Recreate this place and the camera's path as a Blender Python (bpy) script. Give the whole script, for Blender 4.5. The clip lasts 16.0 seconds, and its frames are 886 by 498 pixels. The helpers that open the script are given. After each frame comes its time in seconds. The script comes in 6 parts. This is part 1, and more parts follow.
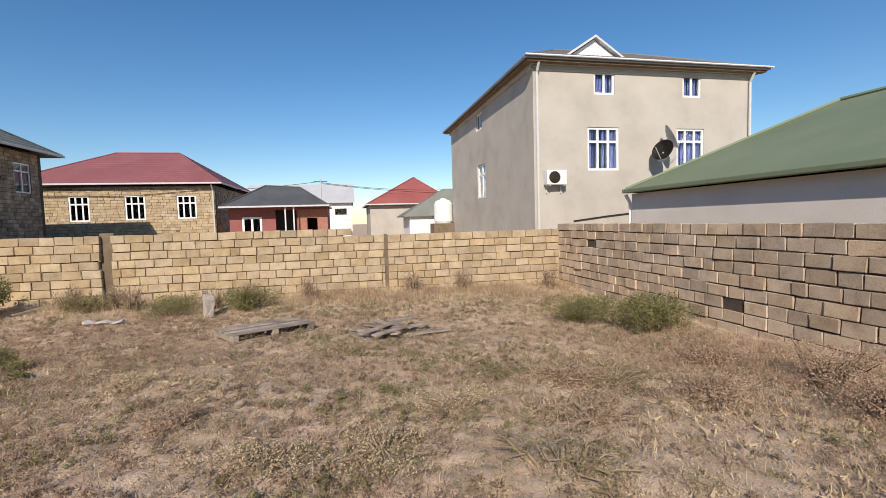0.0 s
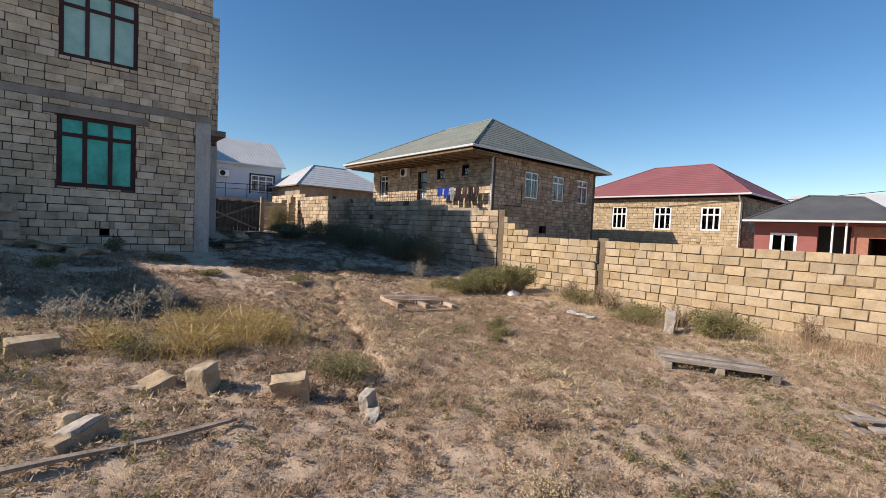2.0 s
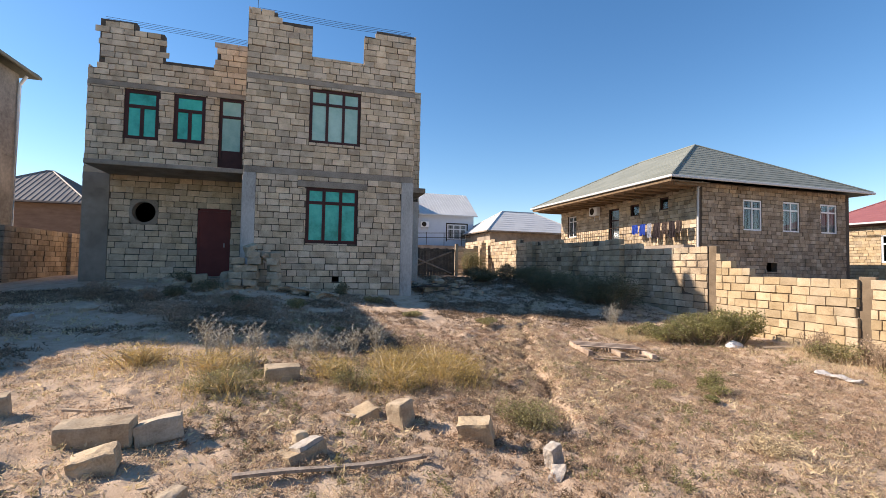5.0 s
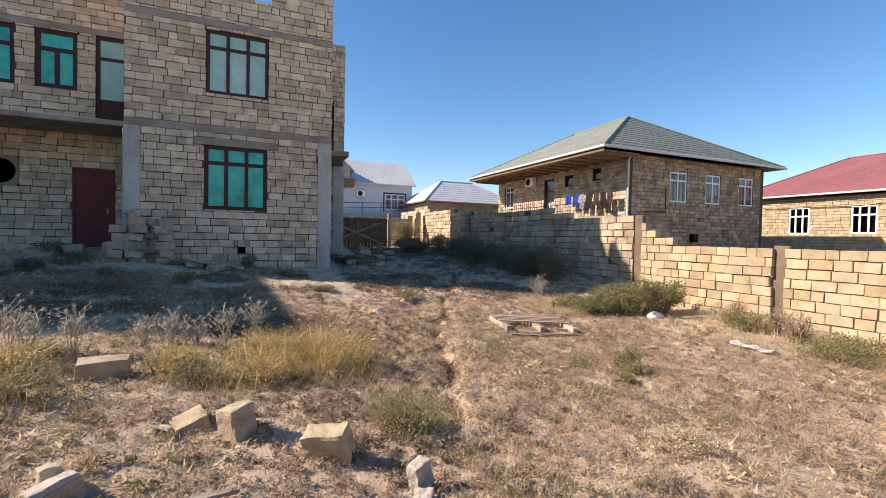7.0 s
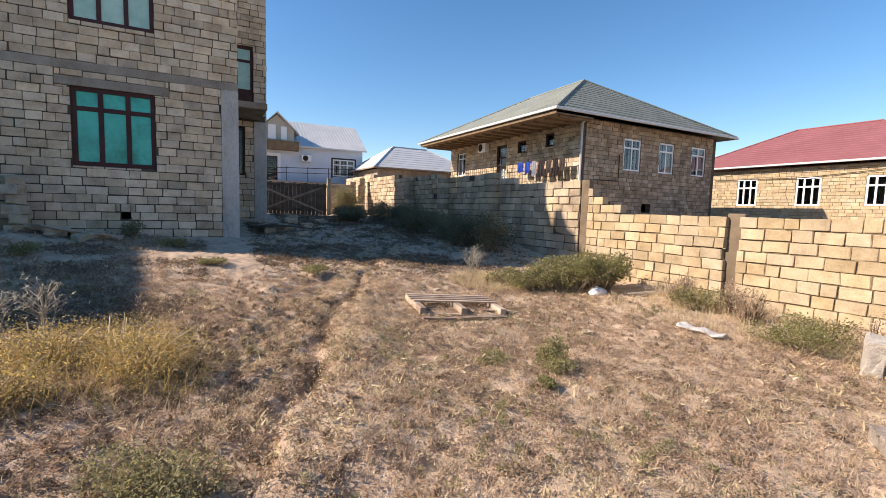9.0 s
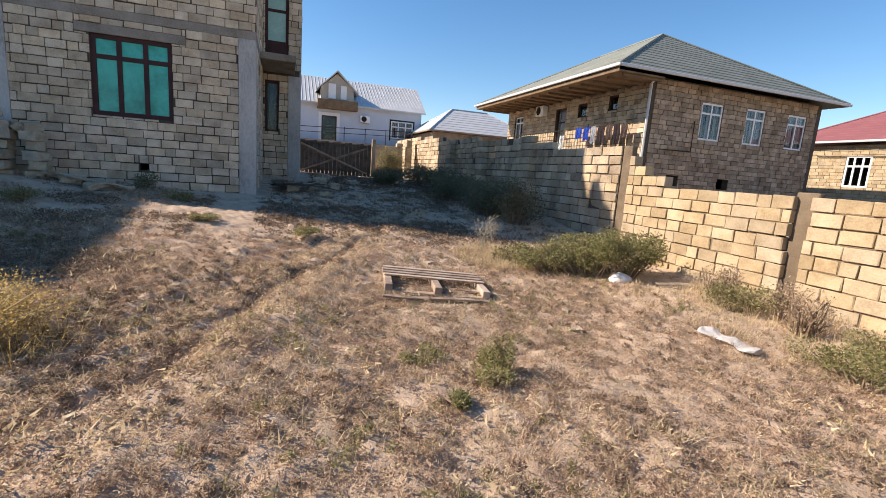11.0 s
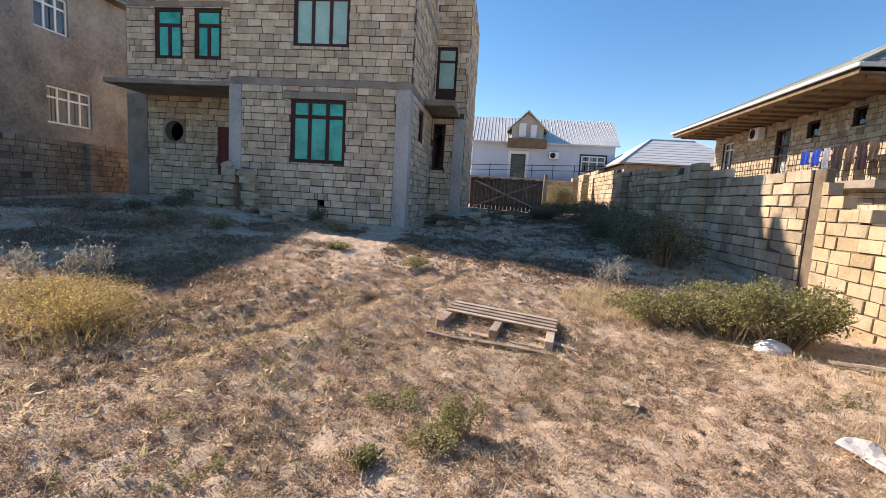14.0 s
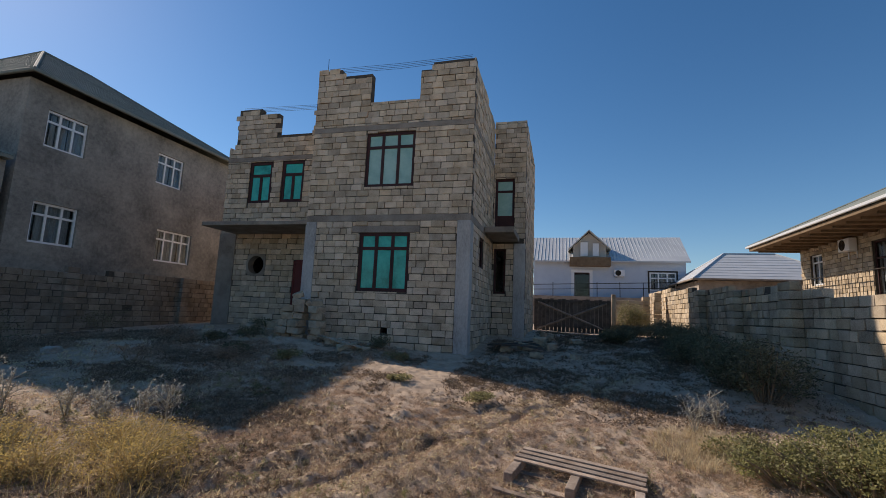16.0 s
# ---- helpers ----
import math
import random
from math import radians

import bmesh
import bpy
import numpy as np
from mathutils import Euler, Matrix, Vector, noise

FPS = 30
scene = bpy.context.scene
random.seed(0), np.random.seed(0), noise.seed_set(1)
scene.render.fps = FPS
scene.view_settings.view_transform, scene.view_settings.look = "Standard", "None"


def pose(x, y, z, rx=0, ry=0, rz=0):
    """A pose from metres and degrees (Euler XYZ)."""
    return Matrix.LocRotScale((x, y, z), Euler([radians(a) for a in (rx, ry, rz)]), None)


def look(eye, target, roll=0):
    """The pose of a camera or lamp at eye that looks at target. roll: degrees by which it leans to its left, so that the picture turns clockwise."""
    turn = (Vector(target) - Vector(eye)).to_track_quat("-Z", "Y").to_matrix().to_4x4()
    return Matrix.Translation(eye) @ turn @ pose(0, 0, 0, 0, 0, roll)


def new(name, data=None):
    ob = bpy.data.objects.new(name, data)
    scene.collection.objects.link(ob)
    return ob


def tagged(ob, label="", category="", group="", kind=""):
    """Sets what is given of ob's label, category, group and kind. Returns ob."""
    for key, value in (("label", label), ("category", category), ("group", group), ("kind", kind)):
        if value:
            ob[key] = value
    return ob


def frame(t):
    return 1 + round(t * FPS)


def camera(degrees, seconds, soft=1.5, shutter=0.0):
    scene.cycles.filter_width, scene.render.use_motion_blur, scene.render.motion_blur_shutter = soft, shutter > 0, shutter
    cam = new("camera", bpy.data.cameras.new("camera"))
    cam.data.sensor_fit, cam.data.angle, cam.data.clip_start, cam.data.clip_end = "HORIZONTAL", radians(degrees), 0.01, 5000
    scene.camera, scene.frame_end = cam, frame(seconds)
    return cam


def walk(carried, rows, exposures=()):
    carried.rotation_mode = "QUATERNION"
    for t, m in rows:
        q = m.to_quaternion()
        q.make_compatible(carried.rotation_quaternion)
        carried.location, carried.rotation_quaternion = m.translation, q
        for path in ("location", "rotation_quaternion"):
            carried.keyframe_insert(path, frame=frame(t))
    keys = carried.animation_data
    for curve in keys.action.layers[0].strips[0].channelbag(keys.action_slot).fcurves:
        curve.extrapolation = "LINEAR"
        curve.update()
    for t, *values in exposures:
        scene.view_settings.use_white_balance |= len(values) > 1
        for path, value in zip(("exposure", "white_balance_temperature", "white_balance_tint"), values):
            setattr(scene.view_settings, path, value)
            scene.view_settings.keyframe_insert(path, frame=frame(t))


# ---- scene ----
cam = camera(89.3, 16.0, 0.8)
METRES, EYE, TILT, LEAN, TURN = 9.0, 1.5, 0.0, 0.0, -12.2
ROWS = [
    (0.0, 0.0, 0.0, 0.0, -0.1, -3.57, 1.66),
    (0.5, 0.0413, 0.0256, 0.0033, 4.35, -4.29, -0.16),
    (1.0, 0.0579, 0.0711, -0.006, 13.86, -3.79, -2.22),
    (1.5, 0.061, 0.1101, -0.0028, 34.77, -4.01, -1.93),
    (2.0, 0.0688, 0.1252, 0.0003, 61.87, -2.58, -2.57),
    (2.5, 0.0771, 0.1192, 0.0007, 81.66, 0.36, -2.43),
    (3.0, 0.0905, 0.1091, 0.0038, 91.33, 4.41, -1.81),
    (5.5, 0.0477, 0.1534, 0.0022, 83.45, 0.97, -0.9),
    (6.0, 0.0193, 0.177, 0.0034, 81.44, -0.18, -0.9),
    (6.5, -0.0059, 0.1995, -0.0001, 80.3, -0.97, -0.92),
    (7.0, -0.033, 0.2203, -0.0042, 78.69, -1.37, -1.08),
    (7.5, -0.0717, 0.2492, -0.0058, 76.16, -1.77, -0.99),
    (8.0, -0.1055, 0.2802, -0.0092, 73.14, -2.77, -1.06),
    (8.5, -0.1366, 0.3145, -0.0106, 72.3, -4.0, -1.41),
    (9.0, -0.172, 0.3533, -0.0146, 73.91, -5.02, -1.56),
    (11.5, -0.261, 0.5618, -0.0164, 86.78, -10.06, -4.4),
    (12.0, -0.272, 0.6061, -0.0181, 92.09, -9.55, -4.23),
    (12.5, -0.2778, 0.647, -0.0162, 95.9, -9.57, -4.38),
    (13.0, -0.2828, 0.6869, -0.0114, 98.02, -9.93, -4.73),
    (13.5, -0.2986, 0.7063, -0.0125, 102.36, -8.72, -4.39),
    (14.0, -0.3114, 0.7152, -0.0095, 108.79, -6.65, -3.47),
    (14.5, -0.3147, 0.7208, -0.0064, 114.41, -1.97, -2.69),
    (15.0, -0.3182, 0.7219, 0.0053, 115.38, 4.68, -2.05),
    (15.5, -0.3212, 0.7171, 0.0187, 115.42, 11.12, -1.66),
    (16.0, -0.3271, 0.7109, 0.0118, 116.74, 8.09, -2.37),
]
walk(cam, [(t, pose(0, 0, EYE, TILT, LEAN, TURN) @ pose(METRES * x, METRES * y, METRES * z, 90 + pitch, roll, yaw)) for t, x, y, z, yaw, pitch, roll in ROWS],
     exposures=[(0.0, 0.02, 7150, 14), (1.5, 0.1, 7150, 14), (2.0, 0.2, 7350, 15), (2.5, 0.62, 7650, 17), (5.5, 0.71, 7650, 17), (12.0, 0.68, 7650, 17), (13.5, 0.71, 7650, 17), (14.5, 0.88, 7650, 17), (15.0, 0.74, 7650, 17), (15.5, 0.12, 7350, 16), (16.0, -0.12, 7300, 15)])

# ---- light ----
SUN_EL = radians(33.5)
SUN_FROM = Vector((-0.359, -0.933, 0)).normalized()          # level direction towards the sun
world = bpy.data.worlds.new("sky")
scene.world = world
world.use_nodes = True
wn = world.node_tree.nodes
sky = wn.new("ShaderNodeTexSky")
sky.sky_type, sky.sun_disc = "NISHITA", False
sky.sun_elevation, sky.sun_rotation = SUN_EL, math.atan2(SUN_FROM.x, SUN_FROM.y)
sky.air_density, sky.dust_density, sky.ozone_density = 1.0, 0.13, 3.9
wn["Background"].inputs["Strength"].default_value = 0.128
deep = wn.new("ShaderNodeHueSaturation")                      # clear dry air: a deeper blue
deep.inputs["Saturation"].default_value, deep.inputs["Value"].default_value = 1.24, 1.0
world.node_tree.links.new(sky.outputs[0], deep.inputs["Color"])
world.node_tree.links.new(deep.outputs[0], wn["Background"].inputs["Color"])
sun = new("sun", bpy.data.lights.new("sun", "SUN"))
sun.data.energy, sun.data.angle, sun.data.color = 5.0, radians(0.6), (1.0, 0.945, 0.87)
sun_vec = SUN_FROM * math.cos(SUN_EL) + Vector((0, 0, math.sin(SUN_EL)))
sun.matrix_world = look(sun_vec * 60, (0, 0, 0))


# ---- materials ----
def mat(name, cols, scale=6.0, rough=0.9, bump=0.3, fine=60.0, rnd="", spread=0.12, metal=0.0, bdist=0.01, stretch=None, spec=0.3, thin=0.0):
    """Two scales of noise over a ramp of colours; rnd: 'ob' or 'island' shifts the brightness piece by piece."""
    m = bpy.data.materials.new(name)
    m.use_nodes = True
    nt = m.node_tree
    n, ln = nt.nodes, nt.links
    b = n["Principled BSDF"]
    b.inputs["Roughness"].default_value, b.inputs["Metallic"].default_value = rough, metal
    b.inputs["Specular IOR Level"].default_value = spec
    geo = n.new("ShaderNodeNewGeometry")
    vec = geo.outputs["Position"]
    if stretch:
        mp = n.new("ShaderNodeMapping")
        mp.inputs["Scale"].default_value = stretch
        ln.new(vec, mp.inputs[0])
        vec = mp.outputs[0]
    big = n.new("ShaderNodeTexNoise")
    big.inputs["Scale"].default_value, big.inputs["Detail"].default_value, big.inputs["Roughness"].default_value = scale, 5, 0.62
    sm = n.new("ShaderNodeTexNoise")
    sm.inputs["Scale"].default_value, sm.inputs["Detail"].default_value, sm.inputs["Roughness"].default_value = fine, 4, 0.7
    ln.new(vec, big.inputs["Vector"]), ln.new(vec, sm.inputs["Vector"])
    mx = n.new("ShaderNodeMath")
    mx.operation = "MULTIPLY_ADD"
    mx.inputs[1].default_value = 0.4
    sc = n.new("ShaderNodeMath")
    sc.operation = "MULTIPLY"
    sc.inputs[1].default_value = 0.6
    ln.new(big.outputs[0], sc.inputs[0]), ln.new(sm.outputs[0], mx.inputs[0]), ln.new(sc.outputs[0], mx.inputs[2])
    ramp = n.new("ShaderNodeValToRGB")
    el = ramp.color_ramp.elements
    pos = [0.36 + 0.28 * i / max(1, len(cols) - 1) for i in range(len(cols))]
    el[0].position, el[0].color = pos[0], (*cols[0], 1)
    el[1].position, el[1].color = pos[-1], (*cols[-1], 1)
    for p, c in list(zip(pos, cols))[1:-1]:
        e = el.new(p)
        e.color = (*c, 1)
    ln.new(mx.outputs[0], ramp.inputs[0])
    col = ramp.outputs[0]
    if rnd:
        src = n.new("ShaderNodeObjectInfo").outputs["Random"] if rnd == "ob" else geo.outputs["Random Per Island"]
        hs = n.new("ShaderNodeHueSaturation")
        mr = n.new("ShaderNodeMapRange")
        mr.inputs["To Min"].default_value, mr.inputs["To Max"].default_value = 1 - spread * 1.3, 1 + spread
        ln.new(src, mr.inputs[0]), ln.new(mr.outputs[0], hs.inputs["Value"])
        wh = n.new("ShaderNodeTexWhiteNoise")
        wh.noise_dimensions = "1D"
        ln.new(src, wh.inputs["W"])
        ms = n.new("ShaderNodeMapRange")
        ms.inputs["To Min"].default_value, ms.inputs["To Max"].default_value = 0.88, 1.1
        ln.new(wh.outputs[0], ms.inputs[0]), ln.new(ms.outputs[0], hs.inputs["Saturation"])
        ln.new(col, hs.inputs["Color"])
        col = hs.outputs[0]
    ln.new(col, b.inputs["Base Color"])
    if bump:
        bp = n.new("ShaderNodeBump")
        bp.inputs["Strength"].default_value, bp.inputs["Distance"].default_value = bump, bdist
        ln.new(mx.outputs[0], bp.inputs["Height"]), ln.new(bp.outputs[0], b.inputs["Normal"])
    if thin:                                                   # light shines through leaves and blades
        tr, mix = n.new("ShaderNodeBsdfTranslucent"), n.new("ShaderNodeMixShader")
        mix.inputs[0].default_value = thin
        ln.new(col, tr.inputs["Color"])
        ln.new(b.outputs[0], mix.inputs[1]), ln.new(tr.outputs[0], mix.inputs[2])
        ln.new(mix.outputs[0], n["Material Output"].inputs["Surface"])
    return m


def stone_pair(name, cols, **kw):
    return mat(name, cols, rnd="ob", **kw), mat(name + "_rest", cols, rnd="island", **kw)


STONE_YELLOW = stone_pair("yellow_limestone", [(0.31, 0.23, 0.14), (0.43, 0.332, 0.212), (0.51, 0.41, 0.278)], scale=3.2, fine=40, bump=0.8, bdist=0.018, spread=0.14)
STONE_HOUSE = stone_pair("bare_limestone", [(0.43, 0.31, 0.21), (0.62, 0.475, 0.335), (0.74, 0.59, 0.43)], scale=3.0, fine=45, bump=0.8, bdist=0.018, spread=0.2)
STONE_BROWN = stone_pair("brown_limestone", [(0.36, 0.268, 0.19), (0.53, 0.415, 0.30), (0.63, 0.51, 0.38)], scale=3.0, fine=45, bump=0.9, bdist=0.02, spread=0.2)
# House limestone in a darker copy: shade of the east walls put into colour
STONE_EAST_SHADE = stone_pair("east_shade_limestone", [(0.2, 0.145, 0.1), (0.34, 0.26, 0.185), (0.45, 0.36, 0.265)], scale=2.2, fine=40, bump=0.6, bdist=0.015, spread=0.24)
# Limestone toned down so the south wall's shade sits in its colour
STONE_SOUTH_SHADE = stone_pair("south_shade_limestone", [(0.18, 0.135, 0.098), (0.28, 0.22, 0.165), (0.37, 0.3, 0.228)], scale=2.5, fine=45, bump=0.5, bdist=0.012, spread=0.2)
MORTAR = mat("dry_mortar", [(0.062, 0.048, 0.037), (0.125, 0.1, 0.077)], scale=5, bump=0.6)
STONE_TALL = stone_pair("weathered_tan_limestone", [(0.26, 0.19, 0.125), (0.46, 0.36, 0.25), (0.6, 0.48, 0.34)], scale=1.8, fine=40, bump=0.9, bdist=0.02, spread=0.22)
MORTAR_LIGHT = mat("sandy_mortar", [(0.12, 0.09, 0.06), (0.22, 0.17, 0.112)], scale=5, bump=0.6)
CONCRETE = mat("raw_concrete", [(0.19, 0.15, 0.118), (0.29, 0.24, 0.193), (0.38, 0.32, 0.262)], scale=1.6, fine=35, bump=0.5)
CONCRETE_PALE = mat("pale_smeared_concrete", [(0.3, 0.275, 0.25), (0.46, 0.43, 0.395), (0.58, 0.55, 0.515)], scale=1.2, fine=20, bump=0.4, stretch=(1, 1, 0.45))
# Brown post colour, darkened to include the shadow inside the wall gap
POST_SHADOW_BROWN = mat("shadow_brown_post", [(0.115, 0.085, 0.058), (0.22, 0.168, 0.115)], scale=3, bump=0.5)
# Near-black colour for the shaded hollow behind the fan grilles
FAN_HOLLOW_DARK = mat("dark_fan_hollow", [(0.03, 0.023, 0.017), (0.06, 0.047, 0.034)], scale=3, bump=0.5, spec=0.1)
PLASTER_GREY = mat("grey_render", [(0.38, 0.35, 0.3), (0.46, 0.43, 0.375), (0.5, 0.47, 0.42)], scale=0.7, fine=25, bump=0.15)
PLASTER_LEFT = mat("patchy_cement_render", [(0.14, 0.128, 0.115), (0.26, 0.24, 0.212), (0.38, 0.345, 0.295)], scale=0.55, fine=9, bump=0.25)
PLASTER_WHITE = mat("white_plaster", [(0.7, 0.7, 0.7), (0.8, 0.8, 0.79)], scale=0.9, fine=25, bump=0.1)
PLASTER_CREAM = mat("cream_plaster", [(0.66, 0.61, 0.54), (0.77, 0.72, 0.65)], scale=0.9, fine=25, bump=0.1)
PLASTER_BLUE = mat("pale_blue_plaster", [(0.5, 0.56, 0.64), (0.58, 0.64, 0.71)], scale=0.9, fine=25, bump=0.1)
PLASTER_RED = mat("dark_red_plaster", [(0.24, 0.085, 0.078), (0.31, 0.12, 0.11)], scale=1, bump=0.2)
BRICK_ORANGE = mat("orange_brick_wall", [(0.3, 0.135, 0.095), (0.41, 0.195, 0.14)], scale=5, bump=0.3)
BRICK_DULL = mat("dull_brown_masonry", [(0.15, 0.1, 0.075), (0.24, 0.17, 0.13)], scale=1.6, stretch=(1, 1, 4), bump=0.4)
ROOF_RED = mat("red_metal_roof", [(0.225, 0.08, 0.085), (0.29, 0.11, 0.112)], scale=0.6, rough=0.6, bump=0.05)
ROOF_RED2 = mat("bright_red_roof", [(0.29, 0.085, 0.078), (0.37, 0.118, 0.105)], scale=0.6, rough=0.6, bump=0.05)
ROOF_GREEN = mat("olive_green_roof", [(0.15, 0.19, 0.115), (0.2, 0.24, 0.15)], scale=0.5, rough=0.55, bump=0.05)
ROOF_GREYGREEN = mat("grey_green_roof_sheet", [(0.165, 0.182, 0.158), (0.24, 0.256, 0.228)], scale=0.9, fine=14, rough=0.8, bump=0.15, spec=0.12)
ROOF_DARK = mat("dark_slate_roof", [(0.07, 0.075, 0.08), (0.11, 0.115, 0.12)], scale=0.8, rough=0.6, bump=0.05)
ROOF_GREY = mat("pale_grey_roof_sheet", [(0.46, 0.47, 0.47), (0.56, 0.57, 0.57)], scale=0.8, rough=0.45, bump=0.05)
ROOF_BROWN = mat("brown_grey_roof_sheet", [(0.16, 0.15, 0.14), (0.23, 0.215, 0.2)], scale=0.8, rough=0.6, bump=0.05)
WHITE_PVC = mat("white_plastic", [(0.74, 0.74, 0.74), (0.82, 0.82, 0.82)], rough=0.35, bump=0, spec=0.5)
PIPE = mat("pale_grey_sheet_metal", [(0.5, 0.5, 0.49), (0.6, 0.6, 0.59)], rough=0.5, bump=0.05)
BROWN_PVC = mat("dark_maroon_frame", [(0.045, 0.018, 0.016), (0.085, 0.032, 0.03)], scale=4, rough=0.6, bump=0.08, spec=0.25)
TEAL = mat("teal_film_pane", [(0.0, 0.27, 0.205), (0.01, 0.47, 0.37), (0.03, 0.57, 0.46)], scale=0.9, fine=3, rough=0.22, bump=0.0, spec=0.5)
# Green pane whose pale green-white reflection is painted as base colour
TEAL_REFLECTION = mat("painted_reflection_pane", [(0.22, 0.44, 0.36), (0.45, 0.65, 0.55)], scale=0.8, fine=3, rough=0.15, bump=0.0, spec=0.5)
CURTAIN = mat("pale_curtain", [(0.18, 0.18, 0.19), (0.36, 0.36, 0.36)], scale=3, stretch=(9, 9, 0.5), bump=0.3)
BLUE_BLIND = mat("deep_blue_curtain", [(0.035, 0.045, 0.13), (0.09, 0.11, 0.25)], scale=3, stretch=(9, 9, 0.4), bump=0.2)
# Near-black colour stands in for the lack of light indoors
ROOM_GLOOM = mat("room_gloom_tone", [(0.045, 0.042, 0.04), (0.07, 0.065, 0.06)], bump=0)
RED_DOOR = mat("dark_red_painted_steel", [(0.13, 0.022, 0.02), (0.19, 0.035, 0.03)], scale=2, rough=0.55, bump=0.1)
WOOD = mat("grey_weathered_wood", [(0.27, 0.205, 0.15), (0.47, 0.38, 0.285), (0.62, 0.53, 0.42)], scale=4, fine=50, bump=0.4, rnd="ob")
WOOD_BROWN = mat("brown_soffit_board", [(0.13, 0.085, 0.05), (0.24, 0.165, 0.1)], scale=3, bump=0.3)
WOOD_GREY = mat("grey_pallet_wood", [(0.15, 0.12, 0.095), (0.3, 0.25, 0.205), (0.42, 0.36, 0.3)], scale=4, fine=50, bump=0.4, rnd="ob", spread=0.25)
WOOD_RED = mat("brown_pallet_wood", [(0.2, 0.14, 0.1), (0.37, 0.275, 0.205), (0.5, 0.395, 0.305)], scale=4, fine=50, bump=0.4, rnd="ob", spread=0.25)
WOOD_DARK = mat("dark_old_boards", [(0.06, 0.05, 0.042), (0.14, 0.12, 0.1)], scale=4, bump=0.4, rnd="ob")
IRON = mat("dark_iron", [(0.03, 0.028, 0.026), (0.07, 0.06, 0.05)], rough=0.6, bump=0.1, metal=0.6)
RUBBLE = mat("pale_limestone_rubble", [(0.3, 0.225, 0.15), (0.46, 0.365, 0.255), (0.57, 0.465, 0.335)], scale=5, fine=60, bump=0.9, bdist=0.02, rnd="ob")
SACK = mat("dirty_white_plastic_sack", [(0.4, 0.38, 0.35), (0.66, 0.64, 0.61)], scale=6, rough=0.6, bump=0.6, bdist=0.02)
DEBRIS = mat("grey_cement_lump", [(0.33, 0.29, 0.245), (0.55, 0.5, 0.44)], scale=12, bump=0.9, bdist=0.03)
SOIL = mat("dry_sandy_soil", [(0.38, 0.27, 0.188), (0.515, 0.385, 0.278), (0.61, 0.47, 0.352)], scale=3.6, fine=70, bump=1.0, bdist=0.04)
STRAW = mat("straw_grass", [(0.57, 0.455, 0.285), (0.75, 0.625, 0.42)], scale=2, bump=0, rnd="island", spread=0.2, rough=0.8, thin=0.4)
REDDISH = mat("reddish_dry_weed", [(0.35, 0.225, 0.15), (0.53, 0.365, 0.255)], scale=2, bump=0, rnd="island", spread=0.22, rough=0.8, thin=0.35)
RUSSET = mat("russet_dry_weed", [(0.43, 0.3, 0.205), (0.62, 0.46, 0.325)], scale=2, bump=0, rnd="island", spread=0.22, rough=0.8, thin=0.4)
OLIVE = mat("olive_weed", [(0.235, 0.215, 0.10), (0.38, 0.345, 0.18)], scale=2, bump=0, rnd="island", spread=0.35, rough=0.8, thin=0.45)
GOLD = mat("yellow_dry_weed", [(0.44, 0.315, 0.115), (0.64, 0.485, 0.2)], scale=2, bump=0, rnd="island", spread=0.3, rough=0.8, thin=0.45)
SILVER = mat("silvery_thistle_stem", [(0.44, 0.40, 0.32), (0.62, 0.57, 0.47)], scale=2, bump=0, rnd="island", spread=0.25, rough=0.8, thin=0.35)
LEAF = mat("dusty_green_leaf", [(0.19, 0.188, 0.075), (0.4, 0.38, 0.175)], scale=3, bump=0, rnd="island", spread=0.3, rough=0.7, thin=0.52)
LEAF_DARK = mat("dull_green_leaf", [(0.145, 0.138, 0.08), (0.29, 0.262, 0.155)], scale=3, bump=0, rnd="island", spread=0.4, rough=0.75, thin=0.45)
BROWN_WEED = mat("withered_brown_weed", [(0.33, 0.235, 0.165), (0.52, 0.395, 0.285)], scale=2, bump=0, rnd="island", spread=0.3, rough=0.8, thin=0.35)
UMBER_WEED = mat("umber_withered_weed", [(0.18, 0.125, 0.085), (0.31, 0.228, 0.155)], scale=2, bump=0, rnd="island", spread=0.3, rough=0.85, thin=0.2)
STEM = mat("dry_stem", [(0.19, 0.135, 0.088), (0.33, 0.25, 0.17)], scale=4, bump=0)


def glass_mat():
    m = bpy.data.materials.new("window_glass")
    m.use_nodes = True
    b = m.node_tree.nodes["Principled BSDF"]
    b.inputs["Base Color"].default_value = (0.86, 0.92, 0.93, 1)
    b.inputs["Roughness"].default_value, b.inputs["Transmission Weight"].default_value, b.inputs["IOR"].default_value = 0.02, 1.0, 1.35
    return m


GLASS = glass_mat()


# ---- builders ----
def part(name, bm, material, parent=None, label="", local=False):
    """Links a bmesh as one mesh object under a thing or under a part."""
    me = bpy.data.meshes.new(name)
    bm.to_mesh(me)
    bm.free()
    me.materials.append(material)
    ob = new(name, me)
    if parent is not None:
        ob.parent = parent
        if not local and parent.parent is None:
            ob.matrix_parent_inverse = parent.matrix_basis.inverted()
    return tagged(ob, label)


def thing(name, label, category, at=(0, 0, 0), group="", kind="", m=None):
    ob = new(name)
    ob.matrix_basis = m if m is not None else Matrix.Translation(at)
    return tagged(ob, label, category, group, kind)


def side(x, y, z=0, ax=(1, 0), out=(0, 1)):
    """Frame of a wall: u along ax, d outward along out, w up."""
    return Matrix(((ax[0], out[0], 0, x), (ax[1], out[1], 0, y), (0, 0, 1, z), (0, 0, 0, 1)))


